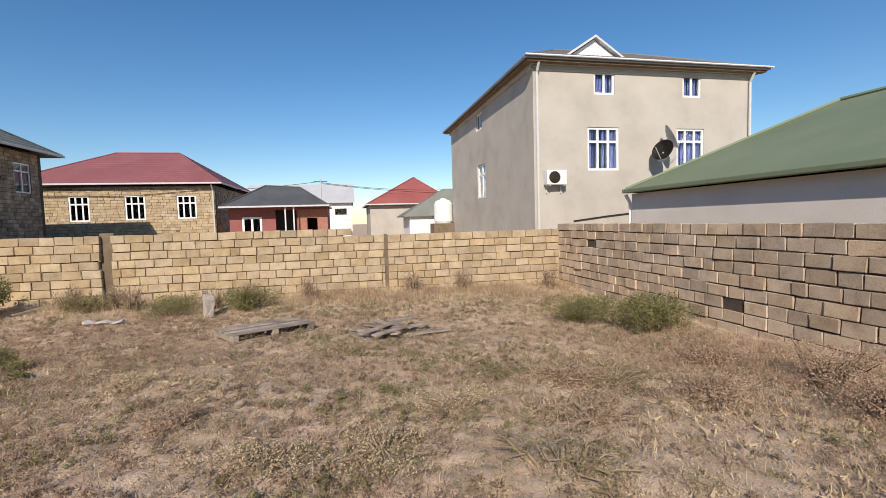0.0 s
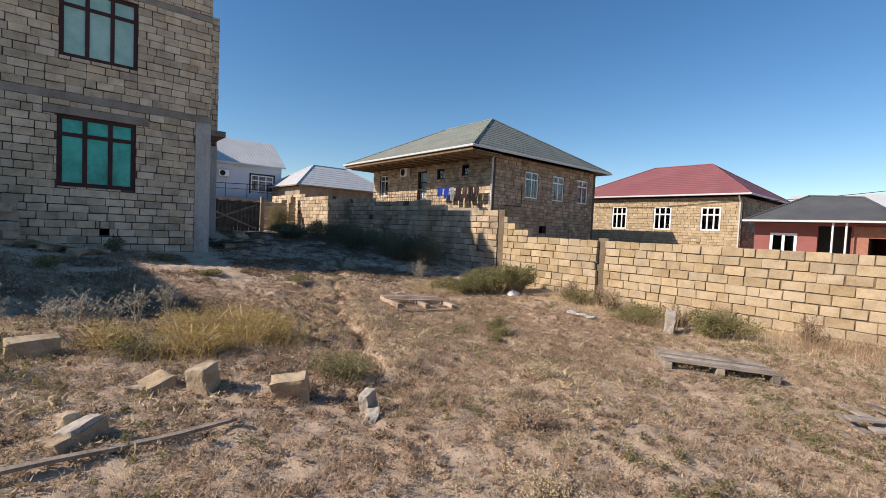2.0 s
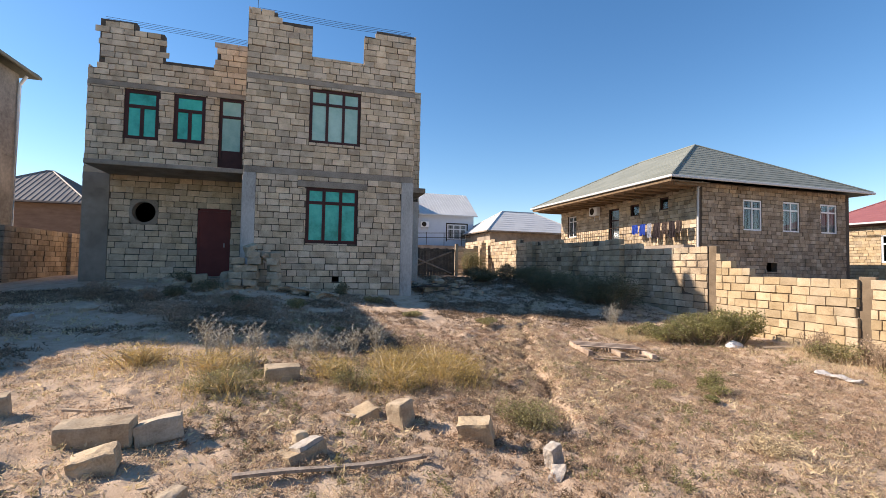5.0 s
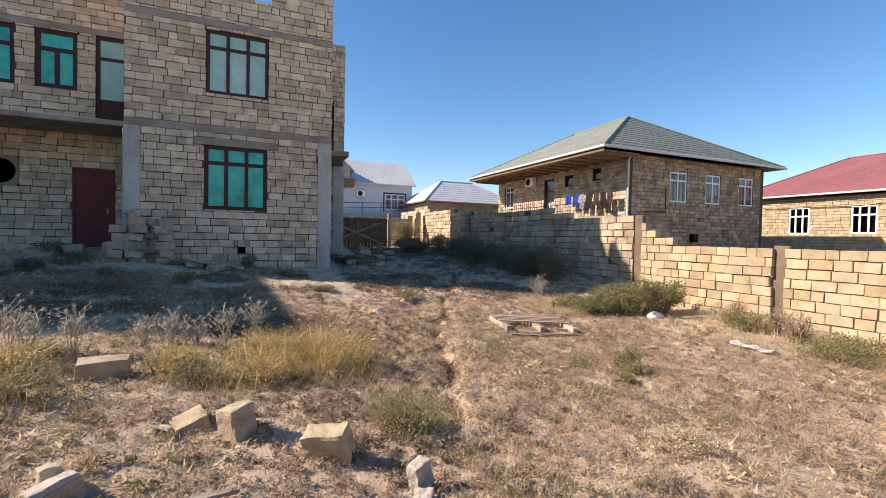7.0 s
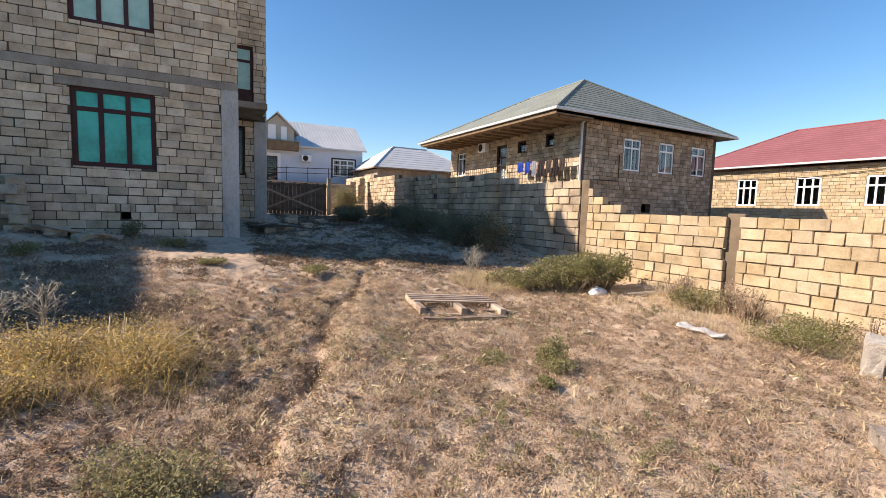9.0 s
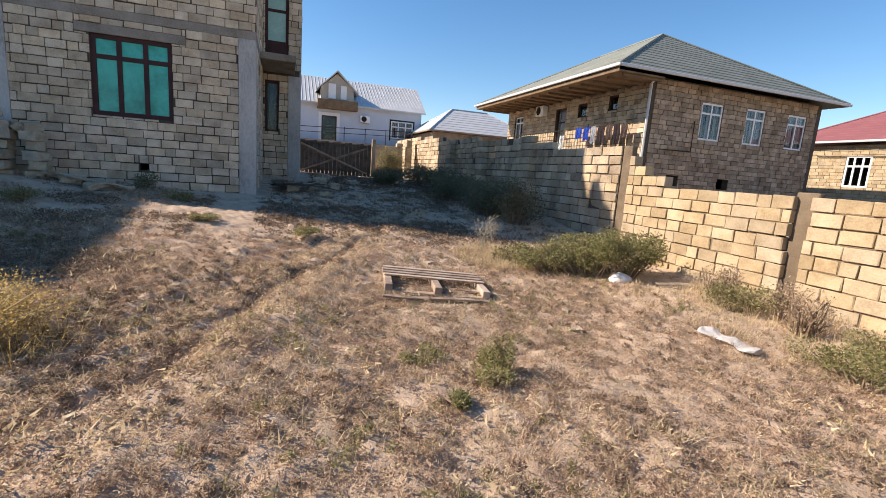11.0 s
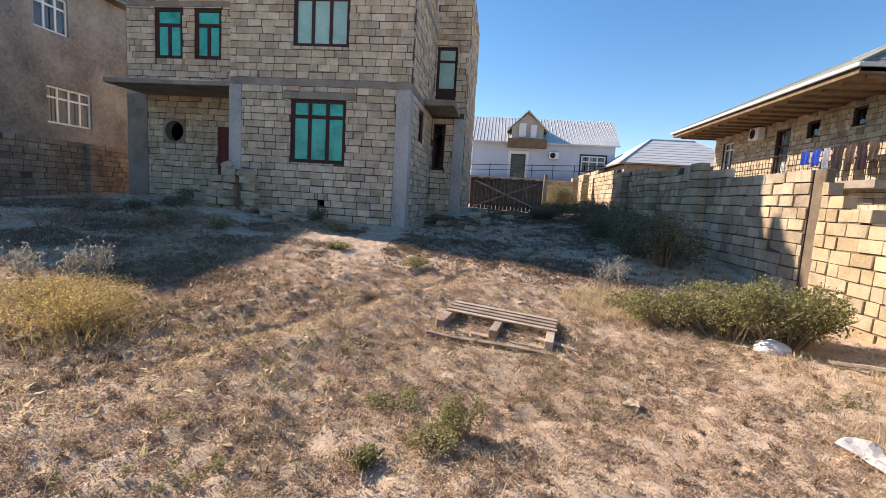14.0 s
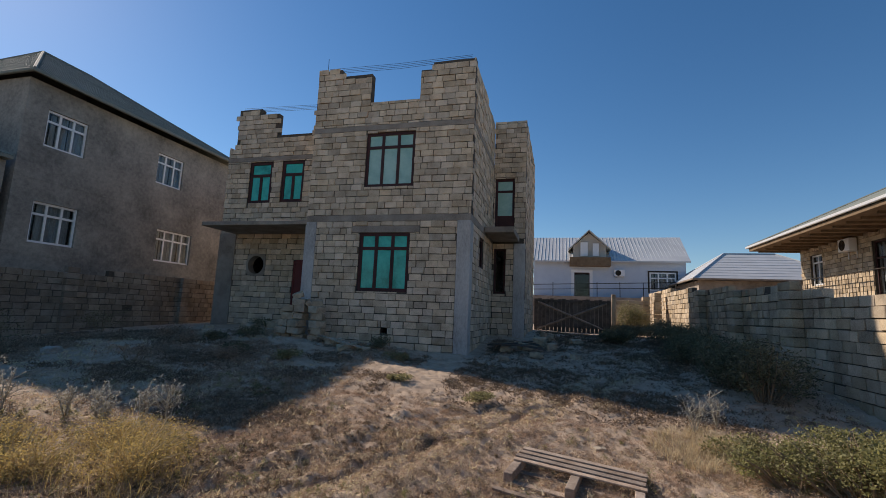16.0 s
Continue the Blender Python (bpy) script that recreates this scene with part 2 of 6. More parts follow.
def box(bm, a, b, m=None, bevel=0.0):
    lo, hi = [min(p, q) for p, q in zip(a, b)], [max(p, q) for p, q in zip(a, b)]
    vs = [bm.verts.new((x, y, z)) for x in (lo[0], hi[0]) for y in (lo[1], hi[1]) for z in (lo[2], hi[2])]
    fs = [bm.faces.new([vs[i] for i in q]) for q in ((0, 1, 3, 2), (4, 6, 7, 5), (0, 4, 5, 1), (2, 3, 7, 6), (0, 2, 6, 4), (1, 5, 7, 3))]
    if bevel:
        ed = list({e for f in fs for e in f.edges})
        r = bmesh.ops.bevel(bm, geom=ed, offset=bevel, segments=1, affect="EDGES")
        vs = list({v for f in r["faces"] for v in f.verts} | {v for v in vs if v.is_valid})
    if m is not None:
        bmesh.ops.transform(bm, matrix=m, verts=vs)
        if m.to_3x3().determinant() < 0:
            bmesh.ops.reverse_faces(bm, faces=list({f for v in vs for f in v.link_faces}))
    return bm


def boxes(rows, m=None, bevel=0.0):
    bm = bmesh.new()
    for a, b in rows:
        box(bm, a, b, m, bevel)
    return bm


def tube(bm, pts, r, sides=6, r_end=None):
    pts = [Vector(p) for p in pts]
    rings = []
    for i, p in enumerate(pts):
        d = (pts[min(i + 1, len(pts) - 1)] - pts[max(i - 1, 0)]).normalized()
        q = d.to_track_quat("Z", "Y")
        rr = r + ((r_end if r_end is not None else r) - r) * i / max(1, len(pts) - 1)
        rings.append([bm.verts.new(p + q @ Vector((rr * math.cos(2 * math.pi * k / sides), rr * math.sin(2 * math.pi * k / sides), 0))) for k in range(sides)])
    for a, b in zip(rings, rings[1:]):
        for k in range(sides):
            bm.faces.new((a[k], a[(k + 1) % sides], b[(k + 1) % sides], b[k]))
    bm.faces.new(rings[0][::-1]), bm.faces.new(rings[-1])
    return bm


def cells(L, w0, w1, holes):
    us = sorted({0, L, *[min(max(h[i], 0), L) for h in holes for i in (0, 1)]})
    ws = sorted({w0, w1, *[min(max(h[i], w0), w1) for h in holes for i in (2, 3)]})
    for a, b in zip(us, us[1:]):
        run = None
        for c, d in zip(ws, ws[1:]):
            mu, mw = (a + b) / 2, (c + d) / 2
            solid = b - a > 1e-4 and d - c > 1e-4 and not any(h[0] < mu < h[1] and h[2] < mw < h[3] for h in holes)
            if solid and run and abs(run[3] - c) < 1e-6:
                run[3] = d
            else:
                if run:
                    yield run
                run = [a, b, c, d] if solid else None
        if run:
            yield run


def wall_core(m, L, w0, w1, holes=(), d0=-0.25, d1=0.0):
    bm = bmesh.new()
    for a, b, c, d in cells(L, w0, w1, holes):
        box(bm, (a, d0, c), (b, d1, d), m)
    bmesh.ops.remove_doubles(bm, verts=bm.verts[:], dist=1e-5)
    return bm


def unit_block(seed):
    """A rough-sawn block, 1 x 1 x 1 about its middle, with worn edges."""
    rng = random.Random(seed)
    bm = bmesh.new()
    box(bm, (-0.5, -0.5, -0.5), (0.5, 0.5, 0.5))
    bmesh.ops.bevel(bm, geom=bm.edges[:], offset=0.032, segments=1, affect="EDGES")
    chips = {(a, b): rng.random() ** 3 * 0.07 for a in (-1, 1) for b in (-1, 1)}
    for v in bm.verts:
        c = chips[(1 if v.co.x > 0 else -1, 1 if v.co.z > 0 else -1)]
        v.co += Vector((rng.uniform(-1, 1) * 0.014, rng.uniform(-1, 1) * 0.03, rng.uniform(-1, 1) * 0.035))
        v.co = Vector((v.co.x * (1 - c * 0.7), v.co.y, v.co.z * (1 - c * 1.6)))
    me = bpy.data.meshes.new("block")
    bm.to_mesh(me)
    bm.free()
    return me


UNIT = [unit_block(i) for i in range(14)]
UNIT_V = [np.array([v.co[:] for v in me.vertices]) for me in UNIT]
UNIT_F = [[tuple(p.vertices) for p in me.polygons] for me in UNIT]
UNIT_BY = {}


def unit_with(i, material):
    key = (i, material.name)
    if key not in UNIT_BY:
        UNIT_BY[key] = UNIT[i].copy()
        UNIT_BY[key].materials.append(material)
    return UNIT_BY[key]


LATER = []                                                   # block courses, laid after everything else


def lay_blocks(parent, m, L, w0, w1, holes, mats, d0, d1, near=None, limit=300, name="block", course=0.2, length=0.4, seed=1, top=None, joint=0.014):
    LATER.append((parent, m, L, w0, w1, tuple(holes), mats, d0, d1, near, limit, name, course, length, seed, top, joint))


def cut_out(rects, h):
    """What is left of upright rectangles (u0, u1, w0, w1) round an opening."""
    left = []
    for a, b, c, d in rects:
        if h[1] <= a or h[0] >= b or h[3] <= c or h[2] >= d:
            left.append((a, b, c, d))
            continue
        p, q = max(a, h[0]), min(b, h[1])
        left += [r for r in ((a, p, c, d), (q, b, c, d), (p, q, c, h[2]), (p, q, h[3], d)) if r[1] - r[0] > 0.05 and r[3] - r[2] > 0.04]
    return left


def lay_now(parent, m, L, w0, w1, holes, mats, d0, d1, near, limit, name, course, length, seed, top, joint):
    rng = random.Random(seed)
    out = []
    w = w0
    while w < w1 - 0.05:
        hgt = min(course, w1 - w)
        u = -rng.uniform(0, length)
        while u < L:
            ln = length * rng.choice((1, 1, 1, 1, 0.97, 0.9, 0.55, 0.75, 1.06))
            rects = [(max(u, 0), min(u + ln, L), w, w + hgt)]
            for h in holes:
                rects = cut_out(rects, h)
            for a, b, c, d in rects:
                if b - a > 0.04 and d > c and (top is None or c + (d - c) * 0.6 < top((a + b) / 2)):
                    pr = rng.gauss(0, 0.008) - (0.02 if rng.random() < 0.012 else 0)
                    ju = min(joint * rng.uniform(0.4, 1.5), (b - a) * 0.5)
                    jw = min(joint * rng.uniform(0.6, 1.6), (d - c) * 0.5)
                    out.append(((a + b) / 2 + rng.gauss(0, 0.003), (d0 + d1) / 2 + pr, (c + d) / 2 + rng.gauss(0, 0.003), b - a - ju, d1 - d0, d - c - jw, rng.gauss(0, 0.008), rng.randrange(14)))
            u += ln
        w += course
    if near is not None:
        out.sort(key=lambda q: (m @ Vector((q[0], q[1], q[2])) - Vector(near)).length)
    inv = parent.matrix_basis.inverted() if parent.parent is None else Matrix.Identity(4)
    for q in out[:limit]:
        ob = new(name, unit_with(q[7], mats[0]))
        ob.parent = parent
        ob.matrix_parent_inverse = inv
        ob.matrix_basis = m @ Matrix.Translation(q[:3]) @ Matrix.Rotation(q[6], 4, "Y") @ Matrix.Diagonal((q[3], q[4], q[5], 1))
    vs, fs, n = [], [], 0
    for q in out[limit:]:
        v = UNIT_V[q[7]] * np.array(q[3:6]) + np.array(q[:3])
        vs.append(v)
        fs += [tuple(i + n for i in f) for f in UNIT_F[q[7]]]
        n += len(v)
    if vs:
        v = np.concatenate(vs) @ np.array(m.to_3x3()).T + np.array(m.translation)
        me = bpy.data.meshes.new("masonry")
        me.from_pydata(v.tolist(), [], fs)
        me.materials.append(mats[1])
        ob = new("masonry", me)
        ob.parent = parent
        ob.matrix_parent_inverse = inv
        tagged(ob, kind="stuff")


def window(parent, m, u0, u1, w0, w1, frame_mat, pane_mat, cols=3, transom=0.3, depth=-0.1, bar=0.06, name="window", curtain=None, label="", big=None, single_top=False):
    """Frame with mullions, a transom and panes set back in the opening; curtain: a hanging behind the lower panes."""
    b = bar
    win = part(name, boxes([((u0, depth - 0.06, w0), (u0 + b, depth, w1)), ((u1 - b, depth - 0.06, w0), (u1, depth, w1)),
                            ((u0 + b, depth - 0.06, w0), (u1 - b, depth, w0 + b)), ((u0 + b, depth - 0.06, w1 - b), (u1 - b, depth, w1))], m), frame_mat, parent, label)
    wt = w1 - (w1 - w0) * transom if transom else w1 - b
    cuts = big or [u0 + (u1 - u0) * i / cols for i in range(1, cols)]
    ups = [u0 + b] + [c for c in cuts] + [u1 - b]
    if transom:
        part("transom", boxes([((u0 + b, depth - 0.055, wt - b / 2), (u1 - b, depth - 0.004, wt + b / 2))], m), frame_mat, win)
    for c in cuts:
        part("mullion", boxes([((c - b / 2, depth - 0.052, w0 + b), (c + b / 2, depth - 0.002, wt - b / 2 if single_top else w1 - b))], m), frame_mat, win)
    rows = [(w0 + b, wt - b / 2)] + ([(wt + b / 2, w1 - b)] if transom else [])
    for c, d in rows:
        cols_ = [ups[0], ups[-1]] if single_top and c > wt else ups
        for a, e in zip(cols_, cols_[1:]):
            p = part("pane", boxes([((a + (b / 2 if a != ups[0] else 0), depth - 0.04, c), (e - (b / 2 if e != ups[-1] else 0), depth - 0.03, d))], m), pane_mat, win)
            p.visible_shadow = pane_mat is not GLASS
    if curtain:
        bm = bmesh.new()
        n = 24
        pts = [(u0 + (u1 - u0) * i / n, depth - 0.14 + 0.025 * math.sin(i * 1.9)) for i in range(n + 1)]
        for (a, da), (e, de) in zip(pts, pts[1:]):
            if random.Random(int(a * 100) + int(w0 * 7)).random() > 0.12:
                bm.faces.new([bm.verts.new(m @ Vector(q)) for q in ((a, da, w0), (e, de, w0), (e, de, w1), (a, da, w1))])
        part("curtain", bm, curtain, win)
    return win


def slab_roof(bm, pts, faces, thick=0.08):
    """A roof of flat planes with thickness, from corner points."""
    vs = [bm.verts.new(p) for p in pts]
    lo = [bm.verts.new((p[0], p[1], p[2] - thick)) for p in pts]
    for f in faces:
        bm.faces.new([vs[i] for i in f])
        bm.faces.new([lo[i] for i in reversed(f)])
    ed = {}
    for f in faces:
        for a, b in zip(f, f[1:] + f[:1]):
            ed[(a, b)] = ed.get((a, b), 0) + 1
    for (a, b) in ed:
        if (b, a) not in ed:
            bm.faces.new((vs[b], vs[a], lo[a], lo[b]))
    return bm


def hip_roof(parent, x0, x1, y0, y1, z, ridge, material, name="roof", label="", thick=0.1, ribs=0.0, gutter=None, courses=0.0):
    """ridge: two ends (x, y, z); hips run from the four eave corners to them."""
    (ax, ay, az), (bx, by, bz) = ridge
    along_x = abs(ax - bx) >= abs(ay - by)
    P = [(x0, y0, z), (x1, y0, z), (x1, y1, z), (x0, y1, z), (ax, ay, az), (bx, by, bz)]
    F = [(0, 1, 5, 4), (1, 2, 5), (2, 3, 4, 5), (3, 0, 4)] if along_x else [(0, 1, 4), (1, 2, 5, 4), (2, 3, 5), (3, 0, 4, 5)]
    bm = bmesh.new()
    slab_roof(bm, P, F, thick)
    roof = part(name, bm, material, parent, label)
    if ribs:
        rb = bmesh.new()
        for f in F:
            pts = [Vector(P[i]) for i in f]
            e = (pts[1] - pts[0])
            ln = e.length
            e.normalize()
            nrm = (pts[1] - pts[0]).cross(pts[2] - pts[0]).normalized()
            up = nrm.cross(e).normalized()
            for k in range(1, int(ln / ribs)):
                o = pts[0] + e * (k * ribs)
                best = None
                for a, b in zip(pts[1:], pts[2:] + pts[:1]):
                    da, db = (a - o).dot(e), (b - o).dot(e)
                    if (da <= 0 <= db) or (db <= 0 <= da):
                        s = da / (da - db) if abs(da - db) > 1e-9 else 0
                        h = ((a + (b - a) * s) - o).dot(up)
                        best = h if best is None else max(best, h)
                if best and best > 0.05:
                    q = [o - e * 0.025, o + e * 0.025, o + e * 0.012 + nrm * 0.03, o - e * 0.012 + nrm * 0.03]
                    lo = [rb.verts.new(c) for c in q]
                    hi = [rb.verts.new(c + up * best) for c in q]
                    for i in range(4):
                        j = (i + 1) % 4
                        rb.faces.new((lo[i], lo[j], hi[j], hi[i]))
        tagged(part("ribbing", rb, material, roof), kind="stuff")
    if courses:
        cb = bmesh.new()
        for f in F:
            pts = [Vector(P[i]) for i in f]
            e = (pts[1] - pts[0]).normalized()
            nrm = (pts[1] - pts[0]).cross(pts[2] - pts[0]).normalized()
            up = nrm.cross(e).normalized()
            top = max((q - pts[0]).dot(up) for q in pts)
            def across(h):
                xs = []
                for a, b in zip(pts, pts[1:] + pts[:1]):
                    ha, hb = (a - pts[0]).dot(up), (b - pts[0]).dot(up)
                    if (ha - h) * (hb - h) < 0:
                        xs.append(a + (b - a) * ((h - ha) / (hb - ha)))
                return sorted(xs, key=lambda q: q.dot(e))

            for k in range(1, int(top / courses)):
                lo_, hi_ = across(k * courses), across(min((k + 0.9) * courses, top - 0.01))
                if len(lo_) == 2 and len(hi_) == 2:
                    (a, b), (c, d) = lo_, hi_
                    a1, b1 = a + nrm * 0.016 + (c - a) * 0.05, b + nrm * 0.016 + (d - b) * 0.05
                    cb.faces.new([cb.verts.new(q) for q in (a + nrm * 0.004, b + nrm * 0.004, b1, a1)])
                    cb.faces.new([cb.verts.new(q) for q in (a1, b1, d + nrm * 0.004, c + nrm * 0.004)])
        tagged(part("tiling", cb, material, roof), kind="stuff")
    for a, b in ((P[0], P[4]), (P[1], P[5] if along_x else P[4]), (P[2], P[5]), (P[3], P[4] if along_x else P[5]), (P[4], P[5])):
        if (Vector(a) - Vector(b)).length > 0.1:
            part("ridge_cap", tube(bmesh.new(), [Vector(a) + Vector((0, 0, 0.02)), Vector(b) + Vector((0, 0, 0.02))], 0.06, 6), material, roof)
    if gutter:
        g = 0.09
        for a, b in (((x0 - g, y0 - g, z - 0.1), (x1 + g, y0, z + 0.02)), ((x1, y0, z - 0.1), (x1 + g, y1, z + 0.02)), ((x0 - g, y1, z - 0.1), (x1 + g, y1 + g, z + 0.02)), ((x0 - g, y0, z - 0.1), (x0, y1, z + 0.02))):
            part("gutter", boxes([(a, b)], None, 0.02), gutter, roof)
    return roof


def shell(parent, x0, x1, y0, y1, z0, z1, material, holes=None, t=0.25, name="wall"):
    """Four walls of a house; holes: {'south': [(u0, u1, w0, w1)], ...} with u along the wall in world x or y."""
    holes = holes or {}
    spec = {"south": (side(x0, y0, 0, (1, 0), (0, -1)), x1 - x0, x0), "north": (side(x0, y1, 0, (1, 0), (0, 1)), x1 - x0, x0),
            "east": (side(x1, y0 + t, 0, (0, 1), (1, 0)), y1 - y0 - 2 * t, y0 + t), "west": (side(x0, y0 + t, 0, (0, 1), (-1, 0)), y1 - y0 - 2 * t, y0 + t)}
    made = {}
    for k, (m, L, o) in spec.items():
        hs = [(a - o, b - o, c, d) for a, b, c, d in holes.get(k, ())]
        part(name, wall_core(m, L, z0, z1, hs, -t, 0.0), material, parent)
        made[k] = (m, L, o)
    # Unseen inner surfaces and a core, coloured dark so the windows look unlit
    part("inner_ceiling", boxes([((x0 + t, y0 + t, z1 - 0.15), (x1 - t, y1 - t, z1 - 0.05))]), ROOM_GLOOM, parent)
    part("inner_floor", boxes([((x0 + t, y0 + t, z0 + 0.02), (x1 - t, y1 - t, z0 + 0.1))]), ROOM_GLOOM, parent)
    part("room_gloom_core", boxes([((x0 + t + 1.2, y0 + t + 1.2, z0 + 0.1), (x1 - t - 1.2, y1 - t - 1.2, z1 - 0.15))]), ROOM_GLOOM, parent)
    return made


# ---- ground ----
HUMPS = ((-6.3, 8.6, 3.2, 2.8, -0.11), (-11.6, 11.6, 1.8, 2.2, 0.2), (0.0, 0.0, 2.2, 2.0, -0.1), (-1.5, 4.8, 1.8, 1.4, 0.12))   # hollows and swells


def lie(x, y):
    """Height of the yard's ground: it falls towards the long wall and rises towards the unfinished house."""
    xx, yy = min(max(x, -20), 7), min(max(y, -0.6), 12.5)
    r = math.log1p(math.exp((-xx - 9) / 1.2)) * 1.2
    if y < -3:
        r *= max(0.35, 1 + (y + 3) * 0.12)
    z = 0.094 - 0.0965 * yy + 0.0056 * yy * yy + 0.0833 * r - 0.0164 * xx
    for cx, cy, sx, sy, dz in HUMPS:
        z += dz * math.exp(-((x - cx) / sx) ** 2 - ((y - cy) / sy) ** 2)
    return z


RUT = [(-3.9, 3.9), (-5.5, 4.45), (-7.8, 5.3), (-10.6, 7.0), (-13.5, 8.4)]


def rut_off(x, y):
    """Distance from the rut, and the side: negative towards the unfinished house's porch."""
    best, sgn = 9.0, 1
    q = noise.noise_vector(Vector((x * 1.4, y * 1.4, 5.0)))
    x, y = x + 0.3 * q.x, y + 0.3 * q.y
    for (ax, ay), (bx, by) in zip(RUT, RUT[1:]):
        dx, dy = bx - ax, by - ay
        s = max(0, min(1, ((x - ax) * dx + (y - ay) * dy) / (dx * dx + dy * dy)))
        d = math.hypot(x - ax - s * dx, y - ay - s * dy)
        if d < best:
            best, sgn = d, -1 if dx * (y - ay) - dy * (x - ax) > 0 else 1
    return best, sgn


def rut_dist(x, y):
    return rut_off(x, y)[0]


def soil_z(x, y):
    z = lie(x, y)
    if -26 < x < 8 and -10 < y < 13:
        p = Vector((x, y, 0))
        z += 0.045 * noise.noise(p * 0.9) + 0.026 * noise.noise(p * 2.7) + 0.026 * noise.noise(p * 5.5)
        z += 0.034 * noise.noise(p * 9.0) * (0.7 + noise.noise(p * 0.8 + Vector((3, 8, 0)))) + 0.022 * max(0, noise.noise(p * 4.3 + Vector((9, 4, 0))))
        d, sgn = rut_off(x, y)
        if d < 1.8:
            q = 0.8 + 1.3 * noise.noise(p * 2.3)
            z += -0.13 * max(0.25, 0.35 + 0.65 * q) * math.exp(-(d / 0.1) ** 2) + 0.02 * q * math.exp(-((d - 0.24) / 0.12) ** 2)
            if sgn > 0:                                      # the bank on the far side
                z += 0.07 * math.exp(-((d - 0.5) / 0.4) ** 2)
            else:                                            # broken ground on the near side
                z += 0.075 * noise.noise(p * 4.2 + Vector((2, 2, 0))) * math.exp(-((d - 0.8) / 0.65) ** 2) - 0.03 * math.exp(-((d - 0.6) / 0.3) ** 2)
    return z


def spaced(lo, hi, step, far):
    c = list(np.arange(lo, hi + 1e-6, step))
    s, a, b = step, lo, hi
    left, right = [], []
    while b < far:
        s *= 1.35
        a, b = a - s, b + s
        left.append(a), right.append(b)
    return left[::-1] + c + right


gx, gy = spaced(-14, 6.2, 0.045, 900), spaced(-3, 11.9, 0.045, 900)
gv = [(x, y, soil_z(x, y)) for x in gx for y in gy]
ny = len(gy)
gf = [(i * ny + j, (i + 1) * ny + j, (i + 1) * ny + j + 1, i * ny + j + 1) for i in range(len(gx) - 1) for j in range(ny - 1)]
gm = bpy.data.meshes.new("ground")
gm.from_pydata(gv, [], gf)
gm.materials.append(SOIL)
for p in gm.polygons:
    p.use_smooth = True
tagged(new("ground", gm), "dry sandy yard soil with ruts and trampled straw", "ground", kind="structure")

# ---- yard walls ----
WY = 11.85


def free_wall(name, label, m, L, w0, top, mats, mortar, seed, near, limit=300, thick=0.2, holes=()):
    """A free-standing wall of sawn stone blocks; top(u) is its height."""
    ob = thing(name, label, "wall", m.translation, kind="structure")
    n = max(1, int(L / 0.4))
    rows = []
    for i in range(n):
        a, b = L * i / n, L * (i + 1) / n
        if not any(h[0] < (a + b) / 2 < h[1] for h in holes):
            rows.append(((a, -thick + 0.025, w0), (b, -0.025, min(top(a + 0.01), top(b - 0.01)) - 0.02)))
    bm = bmesh.new()
    for a, b in rows:
        box(bm, a, b, m)
    part("mortar_core", bm, mortar, ob)
    hi = max(top(L * i / 40) for i in range(41))
    lay_blocks(ob, m, L, w0, w0 + math.ceil((hi - w0) / 0.2) * 0.2, holes, mats, -thick, 0.0, near, limit, "stone_block", seed=seed, top=top, joint=0.013)
    return ob


def post(parent, x, y, w, d, z0, z1, material, name="post", cap=False):
    p = part(name, boxes([((x - w / 2, y - d / 2, z0), (x + w / 2, y + d / 2, z1))], None, 0.012), material, parent)
    return p


# long sunlit wall: low stretch east of the step, high stretch west of it
mlow = side(-8.95, WY, 0, (1, 0), (0, -1))
gaps = [(3.36, 3.58, -2, 9), (9.94, 10.02, -2, 9)]
wall_north = free_wall("wall_north", "sunlit yellow limestone block wall of low height", mlow, 14.95, -0.81,
                       lambda u: 2.0 if u < 0.22 else 1.79 if u < 0.62 else 1.59 if u < 0.95 else 1.39 if u < 9 else 1.19 + 0.0 * u, STONE_YELLOW, MORTAR_LIGHT, 3, (0, 9, 0.5), 300, holes=gaps)
# Posts in the gaps; the recess shadow is painted into their brown
post(wall_north, -5.48, WY + 0.15, 0.3, 0.1, -0.9, 1.44, POST_SHADOW_BROWN, "recessed_post")
post(wall_north, 1.03, WY + 0.12, 0.08, 0.1, -0.9, 1.2, POST_SHADOW_BROWN, "recessed_post")
mhigh = side(-30.0, WY, 0, (1, 0), (0, -1))
wall_high = free_wall("wall_north_high", "tall limestone block wall, partly in shade", mhigh, 20.78, 0.0,
                      lambda u: 3.2 if u < 5.5 else 3.0 if u < 9 else 2.8 if u < 13.0 else 2.6 if u < 16.6 else 2.4 if u < 18.0 else 2.2, STONE_TALL, MORTAR, 4, (-10, 10, 1), 300)
post(wall_high, -9.09, WY + 0.11, 0.26, 0.14, -0.4, 2.2, POST_SHADOW_BROWN, "recessed_post")
for px, pt in ((-13.0, 2.65), (-16.3, 2.75), (-19.6, 2.95)):
    for k in range(int((pt + 0.2) / 0.2)):
        part("stone_block", boxes([((px - 0.28, WY - 0.24 + 0.015 * (k % 2), -0.2 + 0.2 * k), (px + 0.28, WY - 0.002, -0.015 + 0.2 * k))], None, 0.012), STONE_TALL[0], wall_high)
meast = side(5.95, WY + 0.05, 0, (0, -1), (-1, 0))
wall_east = free_wall("wall_east", "brown limestone block wall in raking light", meast, 22.0, -0.66, lambda u: 1.34, STONE_BROWN, MORTAR, 5, (3, 4, 0.5), 300)
msouth = side(6.1, -8.6, 0, (-1, 0), (0, 1))
